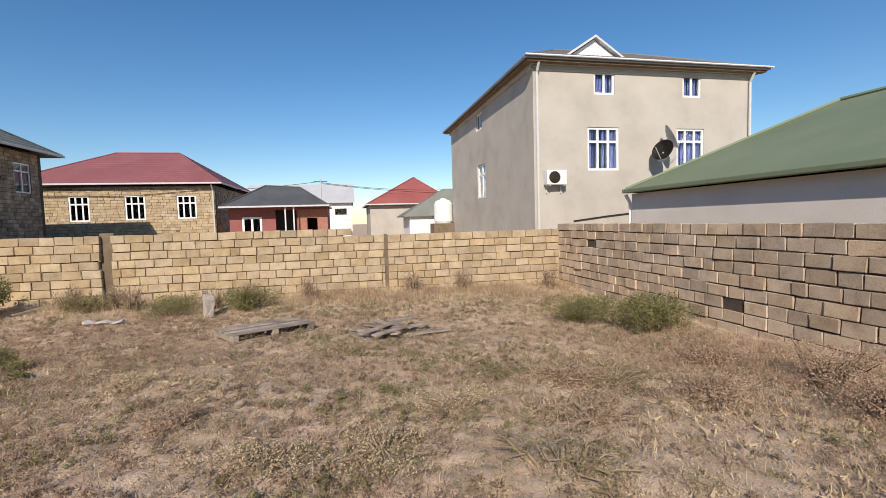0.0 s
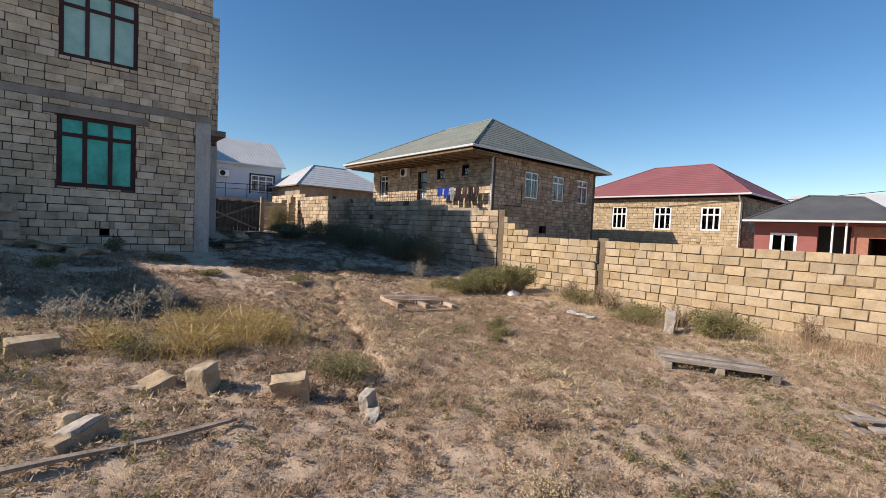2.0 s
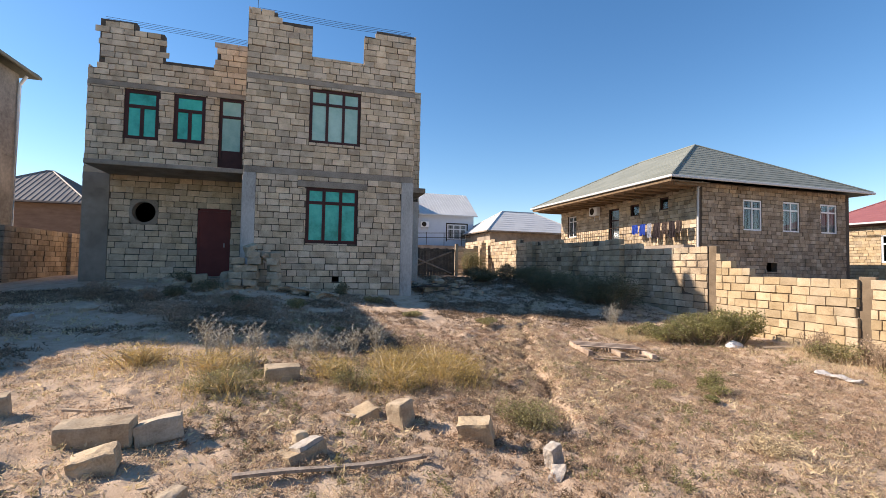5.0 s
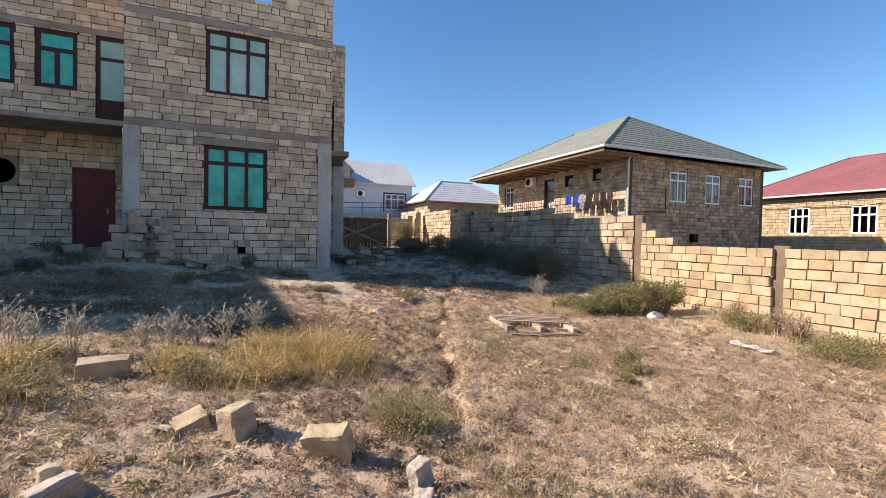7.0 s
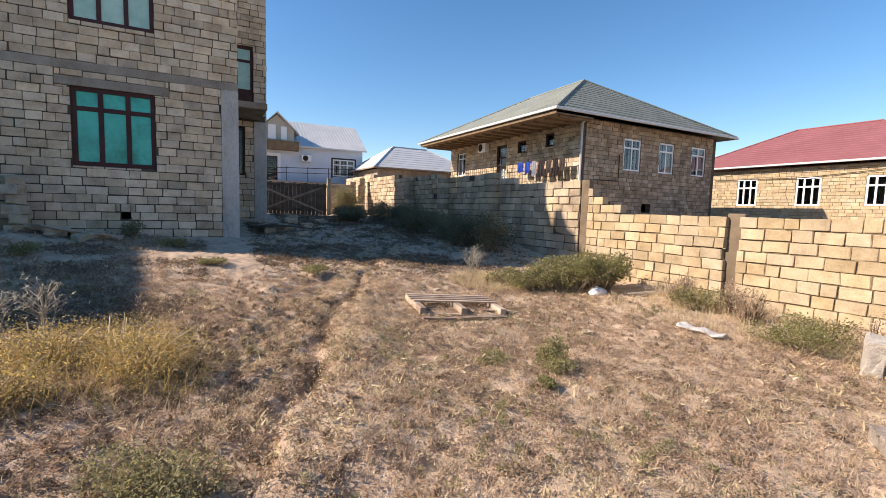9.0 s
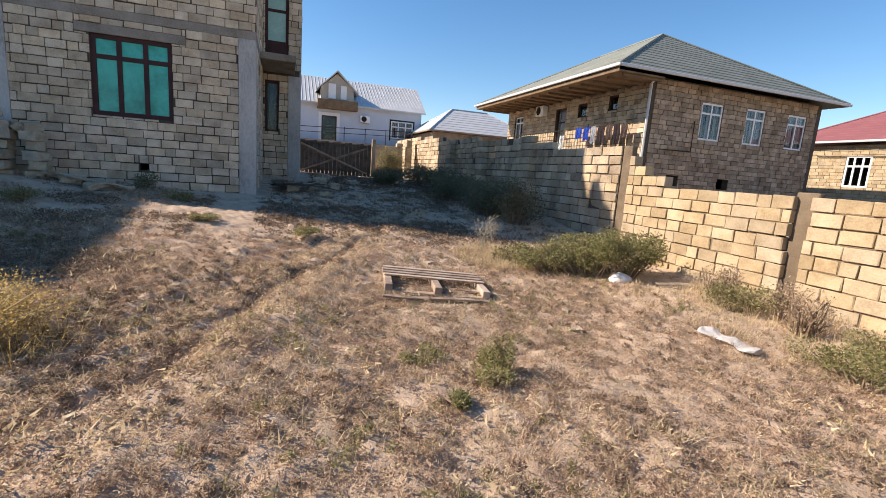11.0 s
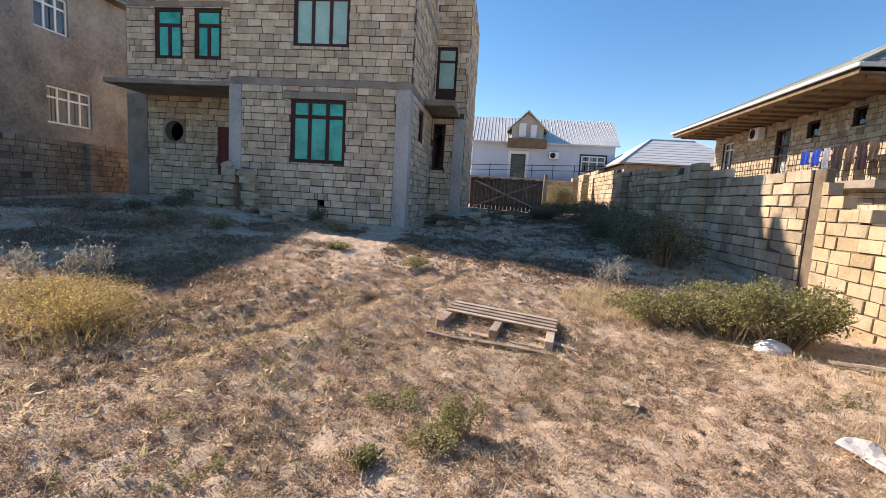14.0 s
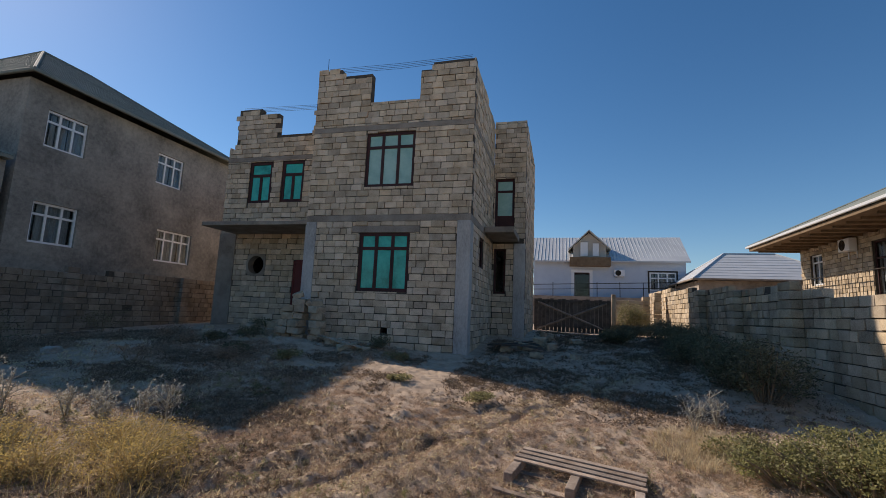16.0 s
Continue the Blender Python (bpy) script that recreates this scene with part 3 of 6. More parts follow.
# South wall and its piers: dark stone colour carries the shade
wall_south = free_wall("wall_south", "stone block wall beside a house, toned dark for shade", msouth, 36.0, -0.4, lambda u: 2.4 if u < 20 else 2.6, STONE_SOUTH_SHADE, MORTAR, 6, (-14, -8, 1), 200)
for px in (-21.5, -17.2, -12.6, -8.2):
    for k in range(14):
        part("stone_block", boxes([((px - 0.2, -8.598, -0.2 + 0.2 * k), (px + 0.2, -8.45 + 0.01 * (k % 2), -0.015 + 0.2 * k))], None, 0.012), STONE_SOUTH_SHADE[0], wall_south)

# ---- unfinished house ----
FX, RX = -14.05, -16.0
house = thing("unfinished_house", "two-storey unfinished house of bare limestone blocks", "house", (FX, 1, 0.4))
Z0 = 0.1
# bay front, facing east: u runs north from y = -1.0
mb = side(FX, -1.0, 0, (0, 1), (1, 0))
bay_holes = [(1.87, 3.5, 2.16, 3.95), (1.9, 3.52, 5.4, 7.16), (1.93, 3.6, 8.2, 11), (2.74, 2.94, 0.93, 1.1)]
bay_bands = [(0, 5.35, 4.3, 4.5), (0, 0.36, -1, 4.3), (4.95, 5.35, -1, 4.3), (1.6, 3.8, 3.95, 4.15), (0, 5.35, 7.25, 7.42)]


def bay_top(u):
    return 9.44 if u < 0.85 else 9.2 if u < 1.93 else 8.25 if u < 3.6 else 9.15 if u < 4.0 else 9.38


bay_void = [(0.85, 1.93, 9.2, 11), (3.6, 4.0, 9.15, 11), (0, 0.85, 9.44, 11), (4.0, 5.35, 9.38, 11)]
part("wall", wall_core(mb, 5.35, Z0, 9.5, bay_holes + bay_void, -0.28, -0.03), MORTAR, house)
lay_blocks(house, mb, 5.35, Z0, 9.5, bay_holes + bay_bands, STONE_HOUSE, -0.05, 0.0, (-10, 3, 2), 300, "stone_block", seed=11, top=bay_top)
for a, b, c, d in bay_bands:
    part("concrete_column" if d - c > 1 else "concrete_beam", boxes([((a, -0.04, max(c, Z0)), (b, 0.006 if d - c > 1 else 0.001, d))], mb, 0.006), CONCRETE_PALE if d - c > 1 else CONCRETE, house)
window(house, mb, 1.87, 3.5, 2.16, 3.95, BROWN_PVC, TEAL, 3, 0.27, -0.06, 0.1, big=[2.42, 2.95], label="dark-framed window with teal film on its panes")
# Upper panes use the colour with the reflection painted in
window(house, mb, 1.9, 3.52, 5.4, 7.16, BROWN_PVC, TEAL_REFLECTION, 3, 0.27, -0.06, 0.09, big=[2.45, 2.97], label="dark-framed window with pale green reflection painted on its panes")
# bay north flank, facing north: u runs west
mn = side(FX, 4.35, 0, (-1, 0), (0, 1))
nf_holes = [(1.5, 2.4, 3.1, 4.1)]
nf_bands = [(0, 0.4, -1, 4.3), (0, 4.35, 4.3, 4.5), (0, 4.35, 7.25, 7.42)]
part("wall", wall_core(side(FX - 0.285, 4.35, 0, (-1, 0), (0, 1)), 4.065, Z0, 9.1, [(1.215, 2.115, 3.1, 4.1)], -0.28, -0.03), MORTAR, house)
lay_blocks(house, mn, 4.35, Z0, 9.4, nf_holes + nf_bands, STONE_HOUSE, -0.05, 0.0, None, 60, "stone_block", seed=12, top=lambda u: 9.38 - 0.06 * u)
for a, b, c, d in nf_bands:
    part("concrete_beam", boxes([((a + 0.002, -0.04, max(c, Z0)), (b, 0.006, d))], mn, 0.006), CONCRETE_PALE if d - c > 1 else CONCRETE, house)
window(house, mn, 1.5, 2.4, 3.1, 4.1, BROWN_PVC, GLASS, 2, 0, -0.06, 0.07)
WX, WN = -18.4, 1.23
# wing set back on the north, with a balcony door
mw = side(WX, 4.35, 0, (0, 1), (1, 0))
wing_holes = [(0.06, 0.8, 4.62, 6.85), (0.06, 0.5, 2.4, 4.1)]
part("wall", wall_core(mw, WN, Z0, 9.15, wing_holes, -0.28, -0.03), MORTAR, house)
lay_blocks(house, mw, WN, Z0, 9.2, wing_holes + [(0, WN, 4.3, 4.5), (0.8, WN, -1, 4.3)], STONE_HOUSE, -0.05, 0.0, None, 60, "stone_block", seed=13)
part("concrete_column", boxes([((0.8, -0.04, Z0), (WN, 0.02, 4.3))], mw, 0.01), CONCRETE_PALE, house)
wd = window(house, mw, 0.06, 0.8, 4.62, 6.85, BROWN_PVC, TEAL_REFLECTION, 1, 0.22, -0.08, 0.09, name="balcony_door", label="dark brown half-glazed balcony door")
part("door_panel", boxes([((0.15, -0.108, 4.71), (0.71, -0.084, 5.4))], mw, 0.006), BROWN_PVC, wd)
window(house, mw, 0.06, 0.5, 2.4, 4.1, BROWN_PVC, GLASS, 1, 0, -0.08, 0.07)
part("balcony_slab", boxes([((WX, 4.36, 4.36), (-16.35, 5.36, 4.56))], None, 0.015), CONCRETE, house, "grey concrete balcony slab")
mwn = side(WX, 4.35 + WN, 0, (-1, 0), (0, 1))
part("wall", wall_core(side(WX - 0.285, 4.35 + WN, 0, (-1, 0), (0, 1)), 5.3, Z0, 9.15, (), -0.28, -0.03), MORTAR, house)
lay_blocks(house, mwn, 5.6, Z0, 9.2, [], STONE_HOUSE, -0.05, 0.0, None, 20, "stone_block", seed=14)
# recessed west part behind the porch: u runs north from y = -5.96
ml = side(RX, -5.96, 0, (0, 1), (1, 0))
left_holes = [(1.04, 2.04, 5.5, 7.13), (2.48, 3.43, 5.52, 7.13), (3.87, 4.63, 4.55, 7.16), (3.32, 4.34, 1.0, 3.3)]
left_bands = [(0, 0.74, -1, 4.3), (0, 4.96, 7.17, 7.34)]


def left_top(u):
    return 7.72 if u < 0.28 else 9.35 if u < 1.3 else 9.1 if u < 2.11 else 8.2 if u < 3.74 else 9.05


left_void = [(0, 0.28, 7.72, 11), (0.28, 1.3, 9.35, 11), (1.3, 2.11, 9.1, 11), (2.11, 3.74, 8.2, 11), (3.74, 4.96, 9.05, 11)]
circ_c, circ_r = (1.73, 3.1), 0.4
circ_hole = [(circ_c[0] - circ_r, circ_c[0] + circ_r, circ_c[1] - circ_r, circ_c[1] + circ_r)]
part("wall", wall_core(ml, 4.96, Z0, 9.5, left_holes + left_void + circ_hole, -0.28, -0.03), MORTAR, house)
lay_blocks(house, ml, 4.96, Z0, 9.5, left_holes + left_bands + circ_hole, STONE_HOUSE, -0.05, 0.0, (-10, -2, 2), 200, "stone_block", seed=15, top=left_top)
for a, b, c, d in left_bands:
    part("concrete_column" if d - c > 1 else "concrete_beam", boxes([((a, -0.04, max(c, Z0)), (b, 0.03 if d - c > 1 else 0.001, d))], ml, 0.008), CONCRETE, house)
window(house, ml, 1.04, 2.04, 5.5, 7.13, BROWN_PVC, TEAL, 2, 0.33, -0.06, 0.11, single_top=True, label="dark-framed upper window with teal panes")
window(house, ml, 2.48, 3.43, 5.52, 7.13, BROWN_PVC, TEAL, 2, 0.33, -0.06, 0.11, single_top=True, label="dark-framed upper window with teal panes")
bd = window(house, ml, 3.87, 4.63, 4.55, 7.16, BROWN_PVC, TEAL_REFLECTION, 1, 0.24, -0.06, 0.09, name="balcony_door", label="brown half-glazed balcony door")
part("door_panel", boxes([((3.96, -0.095, 4.64), (4.54, -0.062, 5.35))], ml, 0.008), BROWN_PVC, bd)
# round opening with a stone ring
ring = bmesh.new()
N = 36
for k in range(N):
    a0, a1 = 2 * math.pi * k / N, 2 * math.pi * (k + 1) / N
    q = []
    for r, d in ((circ_r - 0.06, 0.015), (circ_r + 0.03, 0.015), (circ_r + 0.03, -0.02), (circ_r - 0.06, -0.3)):
        q.append([ml @ Vector((circ_c[0] + r * math.cos(a), d, circ_c[1] + r * math.sin(a))) for a in (a0, a1)])
    for i, j in ((0, 1), (1, 2), (3, 0)):
        ring.faces.new([ring.verts.new(p) for p in (q[i][0], q[i][1], q[j][1], q[j][0])])
    # spandrel between the ring and the square opening
    sq = []
    for a in (a0, a1):
        s = circ_r * 1.0 / max(abs(math.cos(a)), abs(math.sin(a)))
        sq.append(ml @ Vector((circ_c[0] + s * math.cos(a), -0.006, circ_c[1] + s * math.sin(a))))
    ring.faces.new([ring.verts.new(p) for p in (q[1][0], q[1][1], sq[1], sq[0])])
bmesh.ops.remove_doubles(ring, verts=ring.verts[:], dist=1e-4)
part("round_opening", ring, CONCRETE, house, "round porthole opening with a stone ring")
# porch door
door = part("door", boxes([((3.38, -0.1, 1.0), (4.28, -0.05, 3.2))], ml, 0.006), RED_DOOR, house, "dark red painted steel door")
part("door_frame", boxes([((3.32, -0.12, 1.0), (3.38, -0.03, 3.26)), ((4.28, -0.12, 1.0), (4.34, -0.03, 3.26)), ((3.38, -0.12, 3.2), (4.28, -0.03, 3.3))], ml), RED_DOOR, door)
part("door_handle", boxes([((4.14, -0.05, 2.0), (4.17, -0.01, 2.14))], ml, 0.005), PIPE, door)
part("doorstep", boxes([((3.1, -0.1, Z0), (4.6, 0.35, 0.99))], ml, 0.03), CONCRETE, house)
part("porch_slab", boxes([((RX + 0.002, -5.25, 4.27), (FX - 0.2, -1.002, 4.41))], None, 0.012), CONCRETE, house, "thin grey concrete porch slab")
mbl = side(FX - 0.29, -1.0, 0, (-1, 0), (0, -1))
part("wall", wall_core(mbl, 1.7, Z0, 9.3, (), -0.28, -0.03), MORTAR, house)
lay_blocks(house, mbl, 1.65, Z0, 9.35, [], STONE_HOUSE, -0.05, 0.0, None, 10, "stone_block", seed=16)
part("concrete_column", boxes([((FX - 0.4, -1.03, Z0), (FX - 0.002, -0.995, 4.2))], None, 0.01), CONCRETE_PALE, house)
mls = side(RX, -5.96, 0, (-1, 0), (0, -1))
part("wall", wall_core(side(RX - 0.285, -5.96, 0, (-1, 0), (0, -1)), 7.7, Z0, 7.7, (), -0.28, -0.03), MORTAR, house)
lay_blocks(house, mls, 8.0, Z0, 7.8, [], STONE_HOUSE, -0.05, 0.0, None, 10, "stone_block", seed=17)
part("wall", boxes([((-24.0, -5.95, Z0), (-23.72, 5.5, 7.9))]), MORTAR, house)
part("roof_slab", boxes([((-23.7, -5.6, 7.2), (-16.3, 4.0, 7.4)), ((-23.7, 4.0, 7.2), (-18.7, 5.2, 7.4)), ((-16.3, -0.7, 7.2), (FX - 0.29, 4.0, 7.4))]), CONCRETE, house)
part("floor_slab", boxes([((-23.7, -5.6, 4.25), (-16.3, 4.0, 4.4)), ((-16.3, -0.7, 4.25), (FX - 0.29, 4.0, 4.4))]), CONCRETE, house)
for k in range(4):
    part("reinforcing_rod", tube(bmesh.new(), [(FX - 0.15, -0.7, 9.42 + 0.055 * k), (FX - 0.15, 1.8, 9.36 + 0.06 * k), (FX - 0.15, 4.2, 9.42 + 0.05 * k)], 0.006, 4), IRON, house)
    part("reinforcing_rod", tube(bmesh.new(), [(RX - 0.15, -5.6, 9.32 + 0.055 * k), (RX - 0.15, -3.0, 9.24 + 0.06 * k), (RX - 0.15, -1.1, 9.2 + 0.05 * k)], 0.006, 4), IRON, house)
for y, z0, z1, x in ((-0.75, 9.4, 9.95, FX - 0.12),):
    part("antenna_rod", tube(bmesh.new(), [(x, y, z0), (x, y, z1)], 0.008, 5), IRON, house)

# ---- stone house with the grey-green hipped roof ----
HX, HY = -16.6, 19.1
stone_house = thing("stone_house", "single-storey stone block house with a deep veranda roof", "house", (HX, HY, 0))
east_w = [(22.05, 23.3, 3.58, 5.15), (24.75, 25.95, 3.6, 5.18), (27.5, 28.75, 3.62, 5.2)]
east_v = [(20.6, 21.3, 1.5, 1.95), (23.6, 24.3, 1.5, 1.95)]
south_h = [(-28.0, -26.9, 3.7, 5.2), (-23.3, -22.3, 2.4, 5.2), (-21.3, -20.6, 4.6, 5.25), (-19.0, -18.4, 4.7, 5.35)]
sp = shell(stone_house, -28.9, HX, HY, 29.7, -0.6, 5.85, MORTAR, {"east": east_w + east_v, "south": south_h}, 0.3)
m, L, o = sp["east"]
# East side away from the sun: its shade is in the stone colour
lay_blocks(stone_house, m, L, 0.6, 5.8, [(a - o, b - o, c, d) for a, b, c, d in east_w + east_v], STONE_EAST_SHADE, -0.02, 0.03, (-16, 20, 4), 250, "stone_block", seed=21)
for a, b, c, d in east_w:
    window(stone_house, m, a - o, b - o, c, d, WHITE_PVC, GLASS, 2, 0.28, -0.02, 0.075, curtain=BLUE_BLIND if b < 0 else CURTAIN, label="white-framed window")
m, L, o = sp["south"]
lay_blocks(stone_house, m, L, 1.6, 5.8, [(a - o, b - o, c, d) for a, b, c, d in south_h], STONE_TALL, -0.02, 0.03, (-17, 18, 4), 150, "stone_block", seed=22)
for i, (a, b, c, d) in enumerate(south_h):
    window(stone_house, m, a - o, b - o, c, d, WHITE_PVC if i == 0 else BROWN_PVC, GLASS, 2 if i == 0 else 1, 0.25 if i < 2 else 0, -0.08, 0.07, name="door" if i == 1 else "window", curtain=CURTAIN if i < 2 else None)
hip_roof(stone_house, -29.3, -15.75, 16.8, 30.2, 5.86, ((-25.4, 23.1, 8.95), (-20.4, 22.9, 8.95)), ROOF_GREYGREEN, ribs=0.0, gutter=PIPE, courses=0.36, label="grey-green tiled sheet hipped roof")
part("soffit", boxes([((-29.2, 16.863, 5.6), (-15.8, HY - 0.05, 5.66))]), WOOD_BROWN, stone_house, "brown board soffit")
part("fascia", boxes([((-29.2, 16.83, 5.6), (-15.8, 16.86, 5.75))]), WOOD_BROWN, stone_house, "dark brown fascia board")
for i in range(16):
    x = -28.9 + i * 0.86
    part("soffit_joist", boxes([((x, 17.15, 5.5), (x + 0.07, HY - 0.06, 5.598))]), WOOD_BROWN, stone_house)
part("drain_pipe", tube(bmesh.new(), [(-16.05, HY - 0.2, 5.7), (-16.4, HY - 0.12, 5.5), (-16.45, HY - 0.1, 0.3)], 0.055, 8), PIPE, stone_house, "pale grey drain pipe")
part("veranda_floor", boxes([((-28.9, 18.4, 2.5), (-16.7, HY - 0.04, 2.75))]), CONCRETE, stone_house)
part("gas_pipe", tube(bmesh.new(), [(HX + 0.07, 20.0, 3.0), (HX + 0.07, 21.7, 3.02), (HX + 0.07, 21.7, 4.3)], 0.02, 6), IRON, stone_house)
# railing of the veranda
rail = part("veranda_railing", tube(bmesh.new(), [(-28.7, 18.55, 3.95), (-16.7, 18.55, 3.95)], 0.022, 6), IRON, stone_house, "thin dark iron railing")
for i in range(52):
    x = -28.6 + i * 0.23
    part("baluster", tube(bmesh.new(), [(x, 18.55, 2.74), (x, 18.55, 3.94)], 0.011, 4), IRON, rail)


def laundry(x, w, h, material, seed, label):
    rng = random.Random(seed)
    bm = bmesh.new()
    n, k = 8, 6
    ph = rng.uniform(0, 6)
    g = [[bm.verts.new((x + w * i / n + 0.02 * math.sin(j * 1.3 + ph), 18.5 - 0.03 * math.sin(i * 1.7 + ph) * (0.3 + j / k), 3.97 - h * j / k - 0.03 * math.sin(i + ph) * (j == k))) for j in range(k + 1)] for i in range(n + 1)]
    for i in range(n):
        for j in range(k):
            bm.faces.new((g[i][j], g[i + 1][j], g[i + 1][j + 1], g[i][j + 1]))
    bmesh.ops.solidify(bm, geom=bm.faces[:], thickness=0.012)
    tagged(part("laundry", bm, material), label, "laundry", "washing on the veranda rail")


CL_BLUE = mat("blue_cloth", [(0.02, 0.06, 0.38), (0.04, 0.12, 0.6)], scale=5, bump=0.4)
CL_PALE = mat("pale_cloth", [(0.3, 0.34, 0.45), (0.5, 0.53, 0.6)], scale=5, bump=0.4)
CL_DARK = mat("dark_cloth", [(0.025, 0.02, 0.025), (0.08, 0.06, 0.065)], scale=5, bump=0.4)
CL_TAN = mat("dusty_cloth", [(0.07, 0.05, 0.045), (0.16, 0.12, 0.105)], scale=5, bump=0.4)
for i, (x, w, h, c, lb) in enumerate(((-20.5, 0.5, 0.5, CL_BLUE, "blue cloth hung on the railing"), (-19.85, 0.45, 0.6, CL_BLUE, "blue cloth hung on the railing"), (-19.3, 0.35, 0.75, CL_PALE, "pale blue cloth hung on the railing"),
                                     (-18.8, 0.5, 0.8, CL_DARK, "dark cloth hung on the railing"), (-18.2, 0.4, 0.65, CL_TAN, "brownish cloth hung on the railing"), (-17.75, 0.4, 0.85, CL_DARK, "dark cloth hung on the railing"), (-17.3, 0.4, 0.6, CL_TAN, "brownish cloth hung on the railing"))):
    laundry(x, w, h, c, i, lb)


def aircon(m, label):
    """Outdoor unit: 0.8 wide, 0.32 deep, 0.55 high, on two brackets; the frame's origin is its lower back corner."""
    ac = thing("air_conditioner", label, "air conditioner", m=m)
    part("casing", boxes([((0, 0.04, 0), (0.8, 0.34, 0.55))], None, 0.02), WHITE_PVC, ac, local=True)
    bm = bmesh.new()
    for k in range(5):
        r = 0.05 + 0.042 * k
        tube(bm, [(0.3 + r * math.cos(a * 0.35), 0.345, 0.275 + r * math.sin(a * 0.35)) for a in range(19)], 0.006, 4)
    part("fan_grille", bm, IRON, ac, local=True)
    # Flat dark disc on the casing imitates the shaded hollow behind the grille
    bm = bmesh.new()
    bmesh.ops.create_circle(bm, cap_ends=True, radius=0.23, segments=24, matrix=pose(0.3, 0.342, 0.275, 90, 0, 0))
    part("fan_hollow_disc", bm, FAN_HOLLOW_DARK, ac, local=True)
    for x in (0.1, 0.68):
        part("bracket", boxes([((x, 0.0, -0.04), (x + 0.04, 0.34, 0)), ((x, 0.0, -0.3), (x + 0.04, 0.03, -0.04))]), PIPE, ac, local=True)
    return ac


ac1 = aircon(side(-24.9, HY - 0.03, 4.95, (1, 0), (0, -1)), "white air-conditioner unit on a stone house wall")

# ---- red-roofed stone house ----
RY = 35.7
red = thing("red_roof_house", "yellow stone house under a dark red hipped roof", "house", (-14, RY, 0))
rw = [(-18.5, -17.26, 2.17, 3.94), (-15.07, -13.79, 2.19, 3.91), (-11.74, -10.47, 2.21, 3.88)]
sp = shell(red, -22.2, -9.2, RY, RY + 10.5, -1, 4.58, MORTAR_LIGHT, {"south": rw}, 0.3)
m, L, o = sp["south"]
lay_blocks(red, m, L, 0.8, 4.53, [(a - o, b - o, c, d) for a, b, c, d in rw], STONE_YELLOW, -0.02, 0.025, None, 150, "stone_block", seed=31)
m2, L2, o2 = sp["east"]
# Darker stone than the south front, to carry the east side's shade
lay_blocks(red, m2, L2, 0.8, 4.53, [], STONE_EAST_SHADE, -0.02, 0.025, None, 20, "stone_block", seed=32)
for a, b, c, d in rw:
    window(red, m, a - o, b - o, c, d, WHITE_PVC, GLASS, 3, 0.33, -0.01, 0.1, label="white-framed window with dark panes")
hip_roof(red, -22.7, -8.65, RY - 0.5, RY + 11, 4.75, ((-17.63, RY + 5.3, 7.67), (-13.09, RY + 5.3, 7.67)), ROOF_RED, ribs=0.0, gutter=PIPE, courses=0.4, label="dark red sheet roof")
part("drain_pipe", tube(bmesh.new(), [(-9.3, RY - 0.45, 4.58), (-9.3, RY - 0.08, 4.2), (-9.3, RY - 0.08, 0)], 0.055, 8), PIPE, red)
part("cable", tube(bmesh.new(), [(-20, RY - 0.1, 3.93), (-14.6, RY - 0.1, 3.88), (-9.3, RY - 0.1, 4.31)], 0.02, 4), IRON, red)

# ---- small dark-roofed red house, white houses and roofs further off ----
dark = thing("red_plaster_house", "small dark red house under a slate-grey roof", "house", (-4, 33, 0))
sp = shell(dark, -7.68, -1.2, 33, 38, -1, 2.75, PLASTER_RED, {"south": [(-6.88, -5.6, 0.9, 2.15), (-4.7, -3.3, -0.6, 2.6), (-2.6, -1.9, 0.2, 2.0)]}, 0.25)
m, L, o = sp["south"]
window(dark, m, -6.88 - o, -5.6 - o, 0.9, 2.15, WHITE_PVC, GLASS, 2, 0, 0.03, 0.14, label="white-framed window")
part("brick_panel", wall_core(side(-3.2, 32.985, 0, (1, 0), (0, -1)), 2.0, -0.9, 2.6, [(0.6, 1.3, 0.2, 2.0)], 0, 0.03), BRICK_ORANGE, dark)
for x in (-3.95, -3.4):
    part("porch_post", tube(bmesh.new(), [(x, 32.2, -0.8), (x, 32.2, 2.75)], 0.05, 8), WHITE_PVC, dark)
hip_roof(dark, -8.0, -1.1, 32.0, 38.4, 2.85, ((-5.6, 35.2, 4.45), (-3.2, 35.2, 4.3)), ROOF_DARK, gutter=PIPE, label="slate-grey sheet roof")
wf = thing("white_house", "white plastered house with a pale sheet roof", "house", (-4, 45, 0))
sp = shell(wf, -9.0, 0.7, 45, 52, -1, 3.6, PLASTER_WHITE, {"south": [(-0.9, 0.2, 2.4, 3.0)]}, 0.25)
window(wf, sp["south"][0], -0.9 + 9.0, 0.2 + 9.0, 2.4, 3.0, BROWN_PVC, GLASS, 2, 0, -0.08, 0.06)
bm = bmesh.new()
slab_roof(bm, [(-9.4, 44.6, 3.65), (1.0, 44.6, 3.65), (1.0, 49, 5.7), (-9.4, 49, 5.7), (1.0, 53, 3.65), (-9.4, 53, 3.65)], [(0, 1, 2, 3), (3, 2, 4, 5)], 0.1)
part("roof", bm, ROOF_GREY, wf, "pale sheet roof")
r2 = thing("small_red_roof_house", "pale house under a bright red hipped roof", "house", (5, 40, 0))
shell(r2, 2.2, 9.6, 40, 47, -1, 3.1, PLASTER_GREY)
hip_roof(r2, 1.9, 9.9, 39.6, 47.4, 3.15, ((6.6, 43.2, 5.75), (6.9, 44.0, 5.75)), ROOF_RED2, gutter=PIPE, label="bright red sheet roof")
